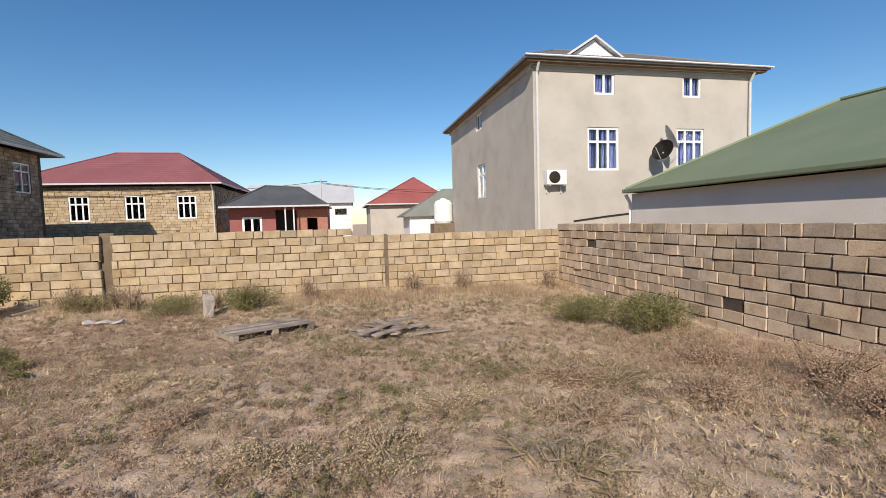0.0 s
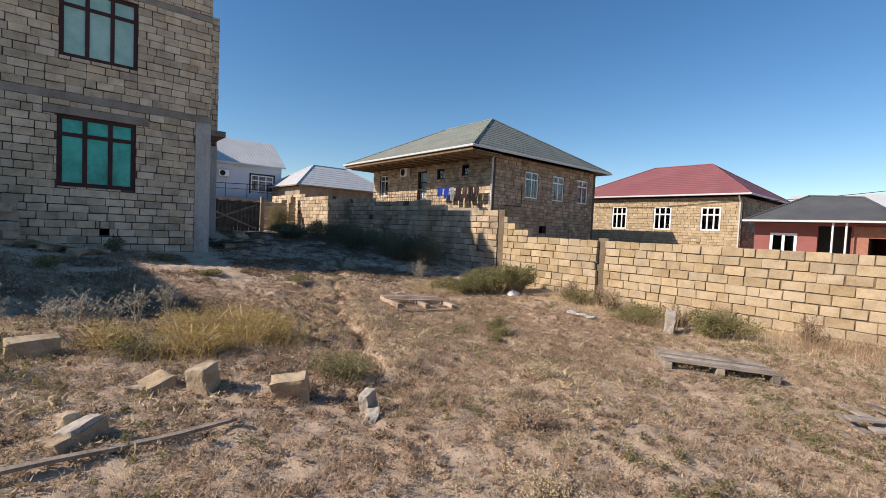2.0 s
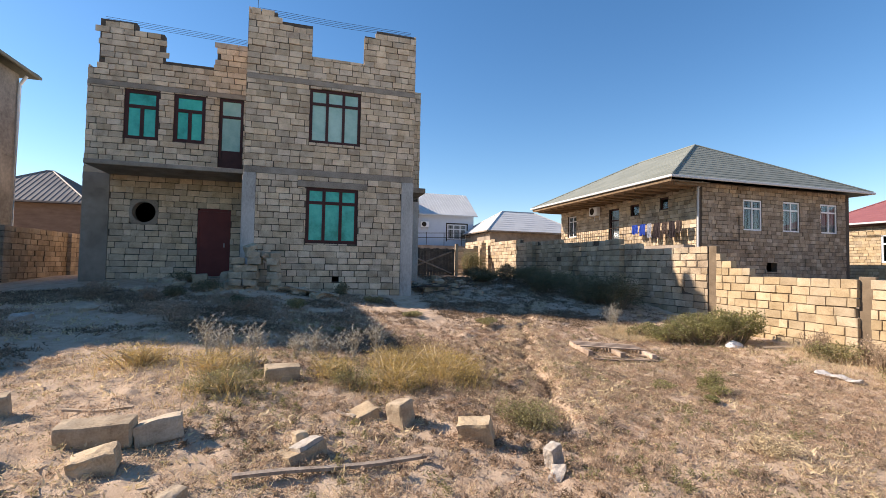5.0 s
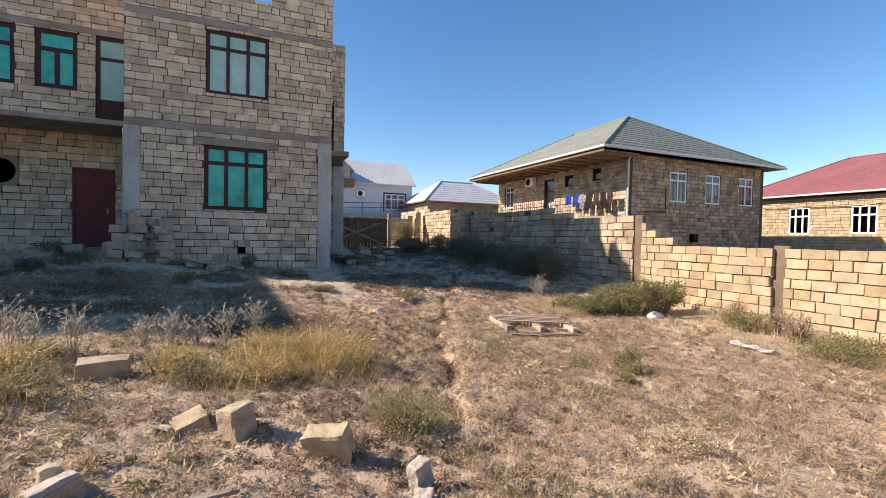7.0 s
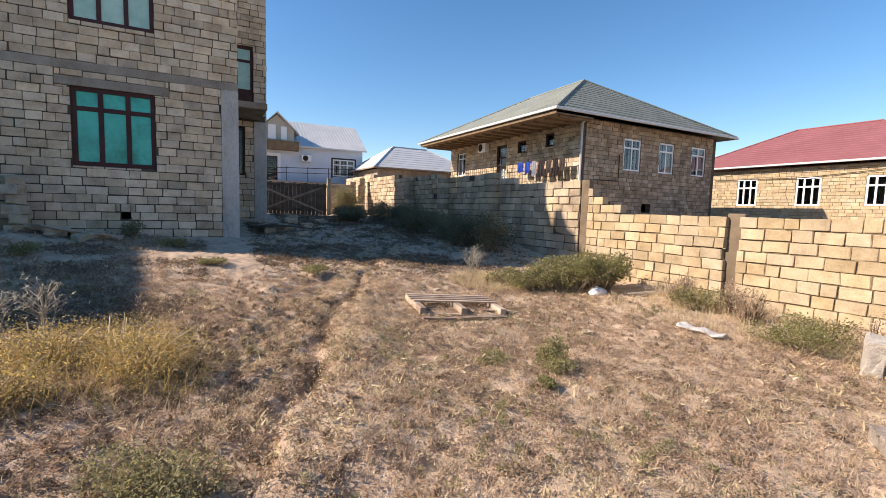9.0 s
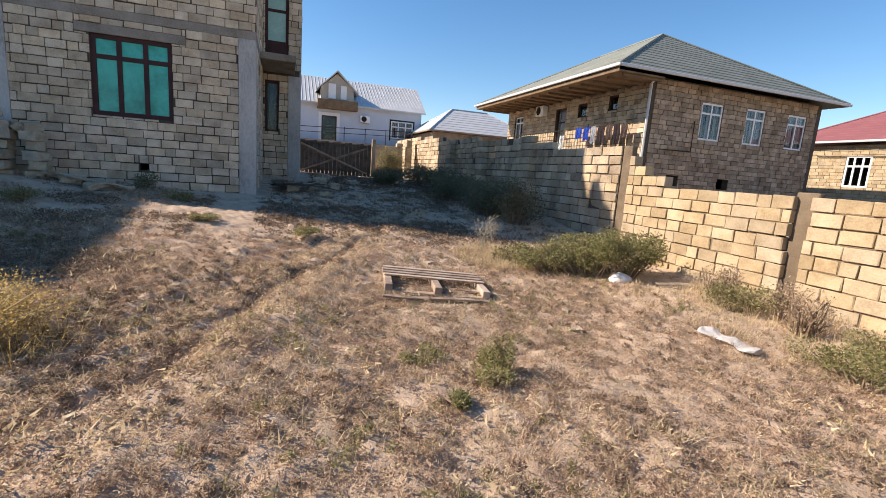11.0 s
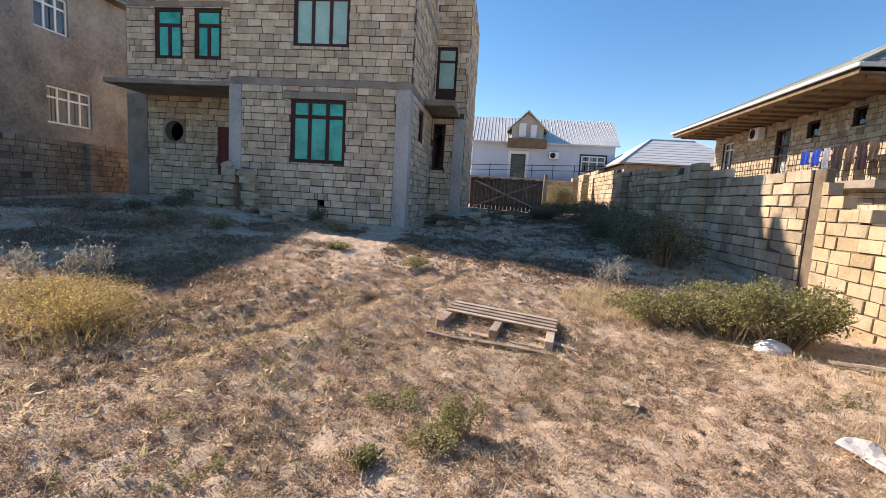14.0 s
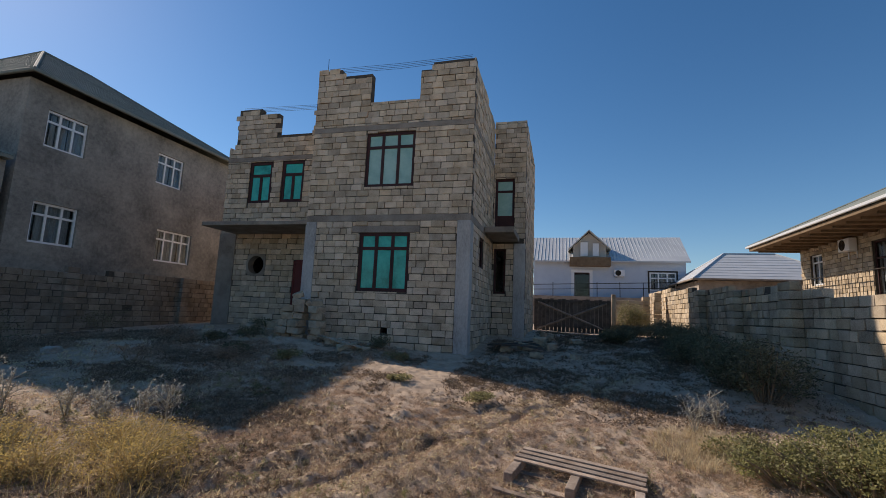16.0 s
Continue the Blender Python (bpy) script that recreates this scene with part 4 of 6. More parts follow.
gs = thing("green_roof_shed", "low white shed under a grey-green roof", "shed", (6, 31, 0))
shell(gs, 4.4, 9.0, 31, 34.5, -1, 2.0, PLASTER_WHITE)
bm = bmesh.new()
slab_roof(bm, [(3.95, 30.7, 1.95), (9.3, 30.7, 1.95), (9.3, 32.8, 3.9), (7.2, 32.8, 3.9), (3.95, 34.8, 1.95), (9.3, 34.8, 1.95)], [(0, 1, 2, 3), (4, 0, 3), (5, 4, 3, 2)], 0.08)
part("roof", bm, ROOF_GREYGREEN, gs)
bm = bmesh.new()
tk = [(0.0, 0.56), (0.15, 0.63), (1.25, 0.63), (1.5, 0.5), (1.62, 0.18), (1.68, 0.15), (1.72, 0.0)]
prof = [(r, z) for z, r in tk]
rings = [[bm.verts.new((6.5 + r * math.cos(2 * math.pi * k / 24), 29.6 + r * math.sin(2 * math.pi * k / 24), 1.35 + z)) for k in range(24)] for r, z in prof[:-1]]
for a, b in zip(rings, rings[1:]):
    for k in range(24):
        bm.faces.new((a[k], a[(k + 1) % 24], b[(k + 1) % 24], b[k]))
bm.faces.new(rings[-1]), bm.faces.new(rings[0][::-1])
tank = thing("water_tank", "white rounded plastic water tank on a plinth", "water tank", (6.5, 29.6, 0))
part("vessel", bm, PLASTER_WHITE, tank)
part("plinth", boxes([((5.7, 28.9, -1), (7.3, 30.3, 1.35))], None, 0.02), MORTAR_LIGHT, tank)
pole = thing("utility_pole", "thin grey utility pole carrying wires", "pole", (-1.85, 38, 0))
part("shaft", tube(bmesh.new(), [(-1.85, 38.6, -1), (-1.85, 38.6, 5.3)], 0.08, 8, 0.06), PIPE, pole)
part("crossarm", boxes([((-2.4, 38.55, 5.0), (-1.3, 38.65, 5.08))]), WOOD_BROWN, pole)
for k, (ex, ez) in enumerate(((-14, 4.4), (9, 4.3), (12, 4.0))):
    part("wire", tube(bmesh.new(), [(-1.85 + (ex + 1.85) * s / 8, 38.6 + k, 5.05 + (ez - 5.05) * s / 8 - 0.9 * (s / 8) * (1 - s / 8)) for s in range(9)], 0.018, 4), IRON, pole)

# ---- grey rendered house ----
GX, GY = 7.08, 16.0
grey = thing("grey_rendered_house", "two-storey grey rendered house with white windows", "house", (GX, GY, 0))
gs_h = [(9.32, 10.68, 3.3, 4.97), (13.3, 14.6, 3.42, 4.97), (9.6, 10.5, 6.22, 7.08), (13.57, 14.45, 6.22, 7.1)]
gw_h = [(22.0, 23.4, 2.65, 4.4), (22.4, 23.5, 6.2, 7.1)]
sp = shell(grey, GX, 16.9, GY, 29.2, -1, 7.3, PLASTER_GREY, {"south": gs_h, "west": gw_h}, 0.3)
m, L, o = sp["south"]
for i, (a, b, c, d) in enumerate(gs_h):
    window(grey, m, a - o, b - o, c, d, WHITE_PVC, GLASS, 3 if i < 2 else 2, 0.33 if i < 2 else 0, -0.04, 0.085, curtain=BLUE_BLIND, label="white-framed window with blue curtains")
m, L, o = sp["west"]
for i, (a, b, c, d) in enumerate(gw_h):
    window(grey, m, a - o, b - o, c, d, WHITE_PVC, GLASS, 2, 0.3 if i == 0 else 0, -0.06, 0.085, curtain=CURTAIN)
part("cornice", boxes([((GX - 0.05, GY - 0.05, 7.02), (GX + 9.87, GY - 0.002, 7.1)), ((GX - 0.12, GY - 0.12, 7.22), (GX + 9.9, GY - 0.002, 7.3)), ((GX - 0.12, GY - 0.002, 7.1), (GX - 0.002, GY + 13.2, 7.3))], None, 0.01), PLASTER_GREY, grey)
hip_roof(grey, GX - 0.38, 17.3, GY - 0.38, 29.6, 7.42, ((9.9, 20.0, 9.35), (14.3, 20.0, 9.35)), ROOF_BROWN, ribs=0.22, gutter=ROOF_BROWN, label="low brown-grey sheet roof")
part("soffit", boxes([((GX - 0.37, GY - 0.37, 7.25), (GX + 10.2, GY - 0.125, 7.31)), ((GX - 0.37, GY - 0.125, 7.25), (GX - 0.125, GY + 13.5, 7.31))]), WOOD_BROWN, grey, "dark board soffit")
part("gutter", boxes([((GX - 0.5, GY - 0.56, 7.39), (GX + 10.4, GY - 0.48, 7.45))], None, 0.02), WHITE_PVC, grey, "white gutter")
gb = bmesh.new()
slab_roof(gb, [(8.8, 17.3, 7.95), (10.5, 17.3, 9.05), (12.2, 17.3, 7.95), (8.8, 21, 7.95), (10.5, 21, 9.05), (12.2, 21, 7.95)], [(0, 1, 4, 3), (1, 2, 5, 4)], 0.1)
dorm = part("dormer_roof", gb, PIPE, grey)
gb = bmesh.new()
for y in (17.5, 20.9):
    gb.faces.new([gb.verts.new(p) for p in ((9.05, y, 7.5), (11.95, y, 7.5), (11.95, y, 7.97), (10.5, y, 8.92), (9.05, y, 7.97))])
bmesh.ops.bridge_loops(gb, edges=gb.edges[:])
part("dormer_wall", gb, PLASTER_WHITE, grey, "white gable of a dormer")
for x in (GX + 0.12, 16.75):
    part("drain_pipe", tube(bmesh.new(), [(x, GY - 0.3, 7.25), (x, GY - 0.1, 6.9), (x, GY - 0.1, 0.0)], 0.055, 8), PIPE, grey)
part("cable", tube(bmesh.new(), [(GX + 1.6, GY - 0.03, 1.35), (GX + 3.0, GY - 0.03, 1.5), (GX + 4.4, GY - 0.03, 1.62)], 0.03, 5), IRON, grey)
aircon(side(GX + 0.36, GY - 0.03, 2.74, (1, 0), (0, -1)), "white air-conditioner unit on a grey wall")
def sat_dish(x, z, aim, r0, material, label):
    d = thing("satellite_dish", label, "satellite dish", (x, GY, z))
    eye = Vector((x, GY - 0.75, z))
    dm = look(eye, eye + Vector(aim))
    bm = bmesh.new()
    R = [[bm.verts.new(dm @ Vector((r * r0 * math.cos(a * math.pi / 12), r * r0 * math.sin(a * math.pi / 12), 0.3 * r0 * (1 - r * r)))) for a in range(24)] for r in (0.1, 0.35, 0.7, 1.0)]
    for a, b in zip(R, R[1:]):
        for k in range(24):
            bm.faces.new((a[k], a[(k + 1) % 24], b[(k + 1) % 24], b[k]))
    bm.faces.new(R[0])
    bmesh.ops.solidify(bm, geom=bm.faces[:], thickness=0.02)
    part("reflector", bm, material, d)
    part("arm", tube(bmesh.new(), [(x + 0.35, GY, z - 0.35), (x + 0.3, GY - 0.6, z - 0.35), (x + 0.05, GY - 0.72, z - 0.1)], 0.03, 6), PIPE, d)
    part("feed_arm", tube(bmesh.new(), [dm @ Vector((0, -0.9 * r0, 0.02)), dm @ Vector((0, -0.3 * r0, -1.1 * r0))], 0.015, 5), PIPE, d)


sat_dish(12.45, 4.5, (0.82, -0.5, 0.45), 0.5, PIPE, "pale satellite dish on a grey wall")
# Second dish: dark material stands in for its side turned from the sun
sat_dish(12.05, 4.0, (-0.86, -0.36, 0.36), 0.42, IRON, "satellite dish on a grey wall, coloured dark as its shaded side")

# ---- white house under the green roof, east of the yard ----
gh = thing("green_roof_house", "low white house under an olive green sheet roof", "house", (8.2, 5, 0))
shell(gh, 8.08, 17.0, -9.0, 11.5, -1, 2.12, PLASTER_CREAM)
hip_roof(gh, 7.9, 17.4, -9.4, 11.5, 2.24, ((12.6, -3.0, 4.3), (12.6, 9.3, 4.3)), ROOF_GREEN, ribs=0.0, gutter=ROOF_GREEN, label="olive green sheet roof")
part("drain_pipe", tube(bmesh.new(), [(7.95, 11.6, 2.1), (8.1, 11.6, 1.85), (8.1, 11.6, 0)], 0.05, 8), WHITE_PVC, gh)

# ---- grey house beyond the south wall ----
LY = -10.5
lh = thing("grey_cement_house", "two-storey cement-rendered house with white windows", "house", (-16, LY, 0))
lw = [(-19.25, -17.3, 3.35, 4.78), (-18.3, -16.9, 6.8, 8.18), (-13.9, -12.4, 3.4, 4.82), (-13.8, -12.4, 6.78, 8.1)]
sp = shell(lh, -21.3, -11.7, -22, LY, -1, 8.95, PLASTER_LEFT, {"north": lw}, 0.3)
m, L, o = sp["north"]
for i, (a, b, c, d) in enumerate(lw):
    window(lh, m, a - o, b - o, c, d, WHITE_PVC, GLASS, 4 if i == 0 else 3, 0.3, -0.08, 0.075, curtain=CURTAIN, label="white-framed window")
hip_roof(lh, -21.7, -11.5, -22.4, LY + 0.45, 9.08, ((-17.6, -16.3, 12.75), (-15.4, -16.3, 12.75)), ROOF_GREYGREEN, ribs=0.25, gutter=ROOF_GREYGREEN, label="grey sheet hipped roof")
part("drain_pipe", tube(bmesh.new(), [(-21.2, LY + 0.3, 8.9), (-21.2, LY + 0.08, 8.5), (-21.2, LY + 0.08, 0)], 0.06, 8), WHITE_PVC, lh)
for z in (5.55, 2.95):
    part("render_band", boxes([((-21.28, LY + 0.001, z), (-11.72, LY + 0.012, z + 0.12))]), PLASTER_LEFT, lh)
shell(lh, -11.45, -8.0, -19, LY, -1, 5.9, PLASTER_LEFT, {}, 0.25)
hip_roof(lh, -11.4, -7.7, -19.3, LY + 0.4, 6.0, ((-9.6, -17, 6.9), (-9.6, -13, 6.9)), ROOF_GREYGREEN, name="annex_roof")
sh = thing("tiled_roof_house", "house with a brown-grey tiled hipped roof", "house", (-34, -15, 0))
shell(sh, -39, -32.3, -19.5, -12.6, -0.5, 4.9, BRICK_DULL)
hip_roof(sh, -39.5, -31.9, -20, -12.2, 5.0, ((-35.6, -16.2, 7.4), (-35.6, -15.8, 7.4)), ROOF_BROWN, ribs=0.3)

# ---- pale blue house with a dormer, and a grey-roofed house ----
wh = thing("pale_blue_house", "pale blue house with a grey sheet roof and dormer", "house", (-41.5, 11, 0))
ww = [(13.9, 16.0, 4.05, 5.65), (8.0, 9.25, 3.4, 5.5)]
sp = shell(wh, -50, -41.5, 4.6, 16.7, 0, 6.5, PLASTER_BLUE, {"east": ww}, 0.3)
m, L, o = sp["east"]
window(wh, m, 13.95 - o, 15.95 - o, 4.1, 5.6, WHITE_PVC, GLASS, 3, 0.32, 0.02, 0.1, curtain=CURTAIN, label="white window in a dark painted surround")
part("window_surround", boxes([((13.82 - o, 0.002, 3.9), (13.93 - o, 0.05, 5.73)), ((15.97 - o, 0.002, 3.9), (16.08 - o, 0.05, 5.73)), ((13.93 - o, 0.002, 5.62), (15.97 - o, 0.05, 5.73))], m), IRON, wh)
window(wh, m, 8.0 - o, 9.25 - o, 3.4, 5.5, BROWN_PVC, GLASS, 1, 0.0, -0.05, 0.08, name="door")
part("door_surround", boxes([((7.75 - o, 0.002, 3.4), (8.0 - o, 0.05, 5.75)), ((9.25 - o, 0.002, 3.4), (9.5 - o, 0.05, 5.75)), ((8.0 - o, 0.002, 5.5), (9.25 - o, 0.05, 5.75))], m), WHITE_PVC, wh)
bm = bmesh.new()
slab_roof(bm, [(-41.0, 4.2, 6.45), (-41.0, 16.95, 6.5), (-45.7, 17.3, 9.25), (-45.7, 4.2, 9.25), (-50.4, 17.4, 6.5), (-50.4, 4.2, 6.5)], [(0, 1, 2, 3), (3, 2, 4, 5)], 0.12)
wroof = part("roof", bm, ROOF_GREY, wh, "pale grey corrugated roof")
for k in range(43):
    y = 4.3 + k * 0.3
    part("roof_rib", tube(bmesh.new(), [(-41.0, y, 6.48), (-45.7, y, 9.27)], 0.018, 4), ROOF_GREY, wroof)
bm = bmesh.new()
for x in (-41.45, -45):
    bm.faces.new([bm.verts.new(p) for p in ((x, 7.9, 6.0), (x, 10.6, 6.0), (x, 10.6, 7.75), (x, 9.2, 8.95), (x, 7.9, 7.75))])
bmesh.ops.bridge_loops(bm, edges=bm.edges[:])
part("dormer_wall", bm, PLASTER_GREY, wh)
bm = bmesh.new()
slab_roof(bm, [(-41.0, 7.5, 7.5), (-41.0, 9.2, 9.15), (-41.0, 10.95, 7.5), (-45.5, 7.5, 7.5), (-45.5, 9.2, 9.15), (-45.5, 10.95, 7.5)], [(3, 4, 1, 0), (4, 5, 2, 1)], 0.1)
part("dormer_roof", bm, ROOF_GREY, wh)
part("dormer_window", boxes([((-41.4, 8.5, 6.9), (-41.35, 9.1, 8.1)), ((-41.4, 9.5, 6.9), (-41.35, 10.0, 8.0))]), WHITE_PVC, wh)
part("dormer_balcony", boxes([((-41.45, 7.6, 6.0), (-40.8, 10.9, 6.75))], None, 0.02), WOOD_BROWN, wh)
wrail = part("railing", tube(bmesh.new(), [(-40.2, 4.4, 4.3), (-40.2, 17.0, 4.75)], 0.03, 5), IRON, wh)
part("rail_bar", tube(bmesh.new(), [(-40.2, 4.4, 3.9), (-40.2, 17.0, 4.3)], 0.025, 5), IRON, wrail)
for k in range(8):
    part("rail_post", tube(bmesh.new(), [(-40.2, 4.5 + k * 1.75, 3.0), (-40.2, 4.5 + k * 1.75, 4.5 + 0.03 * k)], 0.03, 5), IRON, wrail)
part("terrace", boxes([((-41.4, 4.4, 0), (-40.0, 17.0, 3.4))]), CONCRETE, wh)
aircon(side(-41.47, 11.2, 5.2, (0, 1), (1, 0)), "white air-conditioner unit on a pale blue wall")
g2 = thing("grey_roof_house", "low house under a pale grey hipped roof", "house", (-37, 20, 0))
shell(g2, -43, -35.2, 15.9, 24.6, 0, 4.5, CONCRETE)
hip_roof(g2, -43.4, -34.8, 15.5, 25.1, 4.6, ((-38.5, 18.5, 6.75), (-38.5, 21.8, 6.75)), ROOF_GREY, ribs=0.0, gutter=CONCRETE, courses=0.45, label="pale grey sheet roof")

# ---- gate, posts at the end of the passage ----
gate = thing("plank_gate", "dark old plank gate with crossed braces", "gate", (-24.3, 7, 0.9))
for k in range(19):
    y = 5.62 + k * 0.188
    part("board", boxes([((-24.32, y, 0.85), (-24.29, y + 0.176, 2.5 + 0.03 * math.sin(k * 2.1)))]), WOOD_DARK, gate)
for a, b in (((5.8, 1.05), (9.0, 2.35)), ((5.8, 2.35), (9.0, 1.05))):
    part("brace", tube(bmesh.new(), [(-24.25, a[0], a[1]), (-24.25, b[0], b[1])], 0.05, 4), WOOD_GREY, gate)
for z in (1.15, 2.35):
    part("cross_rail", boxes([((-24.285, 5.62, z), (-24.23, 9.19, z + 0.09))]), WOOD_DARK, gate)
gp = thing("gate_post", "pale stone gate post", "gate post", (-24.3, 9.3, 1))
part("shaft", boxes([((-24.4, 9.22, 0.7), (-24.22, 9.4, 2.8))], None, 0.02), STONE_TALL[0], gp)
gw = thing("wall_end", "short limestone walls beside a gate", "wall", (-24.4, 10, 1), kind="structure")
for k in range(9):
    part("stone_block", boxes([((-25.4 + 0.01 * (k % 2), 9.42, 0.7 + 0.21 * k), (-25.2, 10.06 + 0.1 * (k % 2), 0.895 + 0.21 * k))], None, 0.015), STONE_TALL[0], gw)
    part("stone_block", boxes([((-25.4, 10.08 + 0.1 * (k % 2), 0.7 + 0.21 * k), (-25.2 + 0.01 * (k % 3), 10.75, 0.895 + 0.21 * k))], None, 0.015), STONE_TALL[0], gw)
for y0, y1, h in ((10.77, 11.1, 10), (11.3, 11.62, 11)):
    for k in range(h):
        part("pier_stone", boxes([((-25.75 + 0.012 * (k % 2), y0, 0.7 + 0.21 * k), (-25.4, y1, 0.898 + 0.21 * k))], None, 0.02), STONE_YELLOW[0], gw)


# ---- loose blocks, rubble, boards and litter ----
def set_down(x, y, dz=0.0, rx=0, ry=0, rz=0):
    return pose(x, y, soil_z(x, y) + dz, rx, ry, rz)


def rough_block(bm, sx, sy, sz, seed, wear=0.03, at=(0, 0, 0)):
    """A sawn block with knocked corners, its underside at z = 0."""
    rng = random.Random(seed)
    b = bmesh.new()
    box(b, (-1, -1, -1), (1, 1, 1))
    bmesh.ops.subdivide_edges(b, edges=b.edges[:], cuts=7, use_grid_fill=True)
    off = Vector((rng.uniform(0, 50), rng.uniform(0, 50), 0))
    half = Vector((sx / 2, sy / 2, sz / 2))
    soft = 0.16 * min(half)
    for v in b.verts:
        n = v.co.copy()
        p = Vector([max(-1.0, min(1.0, c)) * h for c, h in zip(n, half)])
        inner = Vector([math.copysign(min(abs(c), h - soft), c) for c, h in zip(p, half)])
        d = p - inner
        if sum(abs(c) > 1e-6 for c in d) > 1:
            p = inner + d.normalized() * soft * (1 - 0.9 * max(0, noise.noise(p * 14 + off)))
        p += noise.noise_vector(p * 5 + off) * wear + noise.noise_vector(p * 24 + off) * (0.003 + wear * 0.2)
        v.co = p + Vector((0, 0, sz / 2))
    bmesh.ops.translate(b, verts=b.verts, vec=at)
    me = bpy.data.meshes.new("tmp")
    b.to_mesh(me)
    b.free()
    bm.from_mesh(me)
    bpy.data.meshes.remove(me)
    return bm


def stone(name, x, y, sx, sy, sz, rz=0, rx=0, ry=0, seed=0, wear=0.012, material=RUBBLE, label="", cat="stone block", group="", dz=-0.03):
    k = 0.88 if cat in ("stone", "stone block") and group == LOOSE else 1.0
    ob = part(name, rough_block(bmesh.new(), sx * k, sy * k, sz * k, seed, wear * k), material)
    ob.matrix_basis = set_down(x, y, dz, rx, ry, rz)
    return tagged(ob, label, cat, group)


LOOSE = "loose stones on the dry ground"
stone("stone_block", -5.0, 0.76, 0.24, 0.46, 0.25, 6, 0, 5, 1, 0.014, RUBBLE, "sawn pale limestone block lying on dry grass", group=LOOSE)
stone("stone_block", -3.48, 1.96, 0.23, 0.22, 0.27, 35, 6, -8, 2, 0.016, RUBBLE, "short upright limestone block with saw marks", group=LOOSE)
stone("stone_block", -3.74, 1.64, 0.3, 0.26, 0.18, 15, 18, 0, 3, 0.02, RUBBLE, "half-buried pale limestone block on soil", group=LOOSE, dz=-0.05)
stone("boulder", -2.98, 2.55, 0.2, 0.34, 0.27, -28, 10, 12, 4, 0.022, RUBBLE, "wedge-shaped pale limestone lump", "stone", LOOSE)
slab = stone("boulder", -2.82, 1.02, 0.34, 0.36, 0.13, 30, 8, -10, 5, 0.022, RUBBLE, "broken limestone slab with a rough mortar crust", "stone", LOOSE)
for nm, at, sz, mt in (("crust", (0.07, 0.05, 0.09), (0.14, 0.2, 0.05), DEBRIS), ("chip", (-0.09, 0.08, 0.1), (0.09, 0.11, 0.08), RUBBLE)):
    ch = part(nm, rough_block(bmesh.new(), *sz, 61 + len(nm), 0.025, at), mt, None)
    ch.parent = slab
stone("stone_block", -3.08, -0.42, 0.24, 0.54, 0.2, 2, 0, 3, 6, 0.014, RUBBLE, "long sawn limestone block on dry soil", group=LOOSE)
stone("boulder", -3.18, -0.02, 0.28, 0.36, 0.2, 12, 10, -12, 7, 0.024, RUBBLE, "broken limestone block end on soil", "stone", LOOSE)
stone("stone_block", -3.68, -1.47, 0.24, 0.46, 0.24, 20, 4, 0, 8, 0.015, RUBBLE, "mossy limestone block on dry soil", group=LOOSE)
stone("stone_block", -2.72, -0.97, 0.2, 0.44, 0.17, -62, -14, 6, 9, 0.016, RUBBLE, "weathered limestone block beside weeds", group=LOOSE)
stone("stone_block", -2.42, -1.03, 0.22, 0.28, 0.2, -40, 6, 0, 10, 0.024, RUBBLE, "weathered limestone block beside weeds", group=LOOSE)
stone("boulder", -2.68, -0.26, 0.22, 0.3, 0.17, 10, 10, 5, 11, 0.04, RUBBLE, "crumbled limestone lump on dry soil", "stone", LOOSE)
stone("boulder", -2.2, 0.3, 0.14, 0.2, 0.08, 60, 10, 5, 12, 0.03, RUBBLE, "flat limestone fragment on dry soil", "stone", LOOSE)
stone("stone_block", -2.2, -1.28, 0.3, 0.5, 0.14, -30, 4, 0, 21, 0.016, RUBBLE, "flat pale limestone slab on dry soil", group=LOOSE)
stone("boulder", -2.44, 3.02, 0.12, 0.16, 0.24, 20, 12, 0, 13, 0.03, DEBRIS, "small grey cement lump in weeds", "stone", LOOSE)
stone("boulder", -2.28, 2.93, 0.12, 0.2, 0.09, 50, 12, 0, 14, 0.04, DEBRIS, "small grey cement lump in weeds", "stone", LOOSE)
stone("cement_block", -2.8, 9.85, 0.18, 0.32, 0.46, 20, 10, 4, 15, 0.02, DEBRIS, "grey cement block standing in dry weeds")
stone("boulder", -9.1, -3.9, 0.24, 0.36, 0.17, 20, 4, 0, 22, 0.06, DEBRIS, "pale rounded stone in the shade", "stone", LOOSE)
bm = bmesh.new()
bmesh.ops.create_icosphere(bm, subdivisions=3, radius=1.0)
for v in bm.verts:
    k = 1 + 0.16 * noise.noise(v.co * 1.6) + 0.05 * noise.noise(v.co * 5)
    v.co = Vector((v.co.x * 0.14 * k, v.co.y * 0.19 * k, max(-0.03, v.co.z * 0.13 * k + 0.03)))
ob = part("boulder", bm, PLASTER_WHITE)
ob.matrix_basis = set_down(-7.15, 10.4, 0.0, 0, 0, -10)
tagged(ob, "rounded white stone beside a bush", "stone", LOOSE)
stone("boulder", -6.0, 8.55, 0.12, 0.16, 0.08, 30, 0, 0, 17, 0.04, RUBBLE, "small pale stone on dry grass", "stone", LOOSE)
stone("boulder", -5.35, 8.2, 0.14, 0.18, 0.09, 70, 0, 8, 18, 0.05, RUBBLE, "small brown stone chip", "stone", LOOSE)
stone("boulder", -8.4, 7.4, 0.14, 0.2, 0.08, 20, 0, 8, 19, 0.04, RUBBLE, "small pale stone on dry grass", "stone", LOOSE)
rng = random.Random(5)
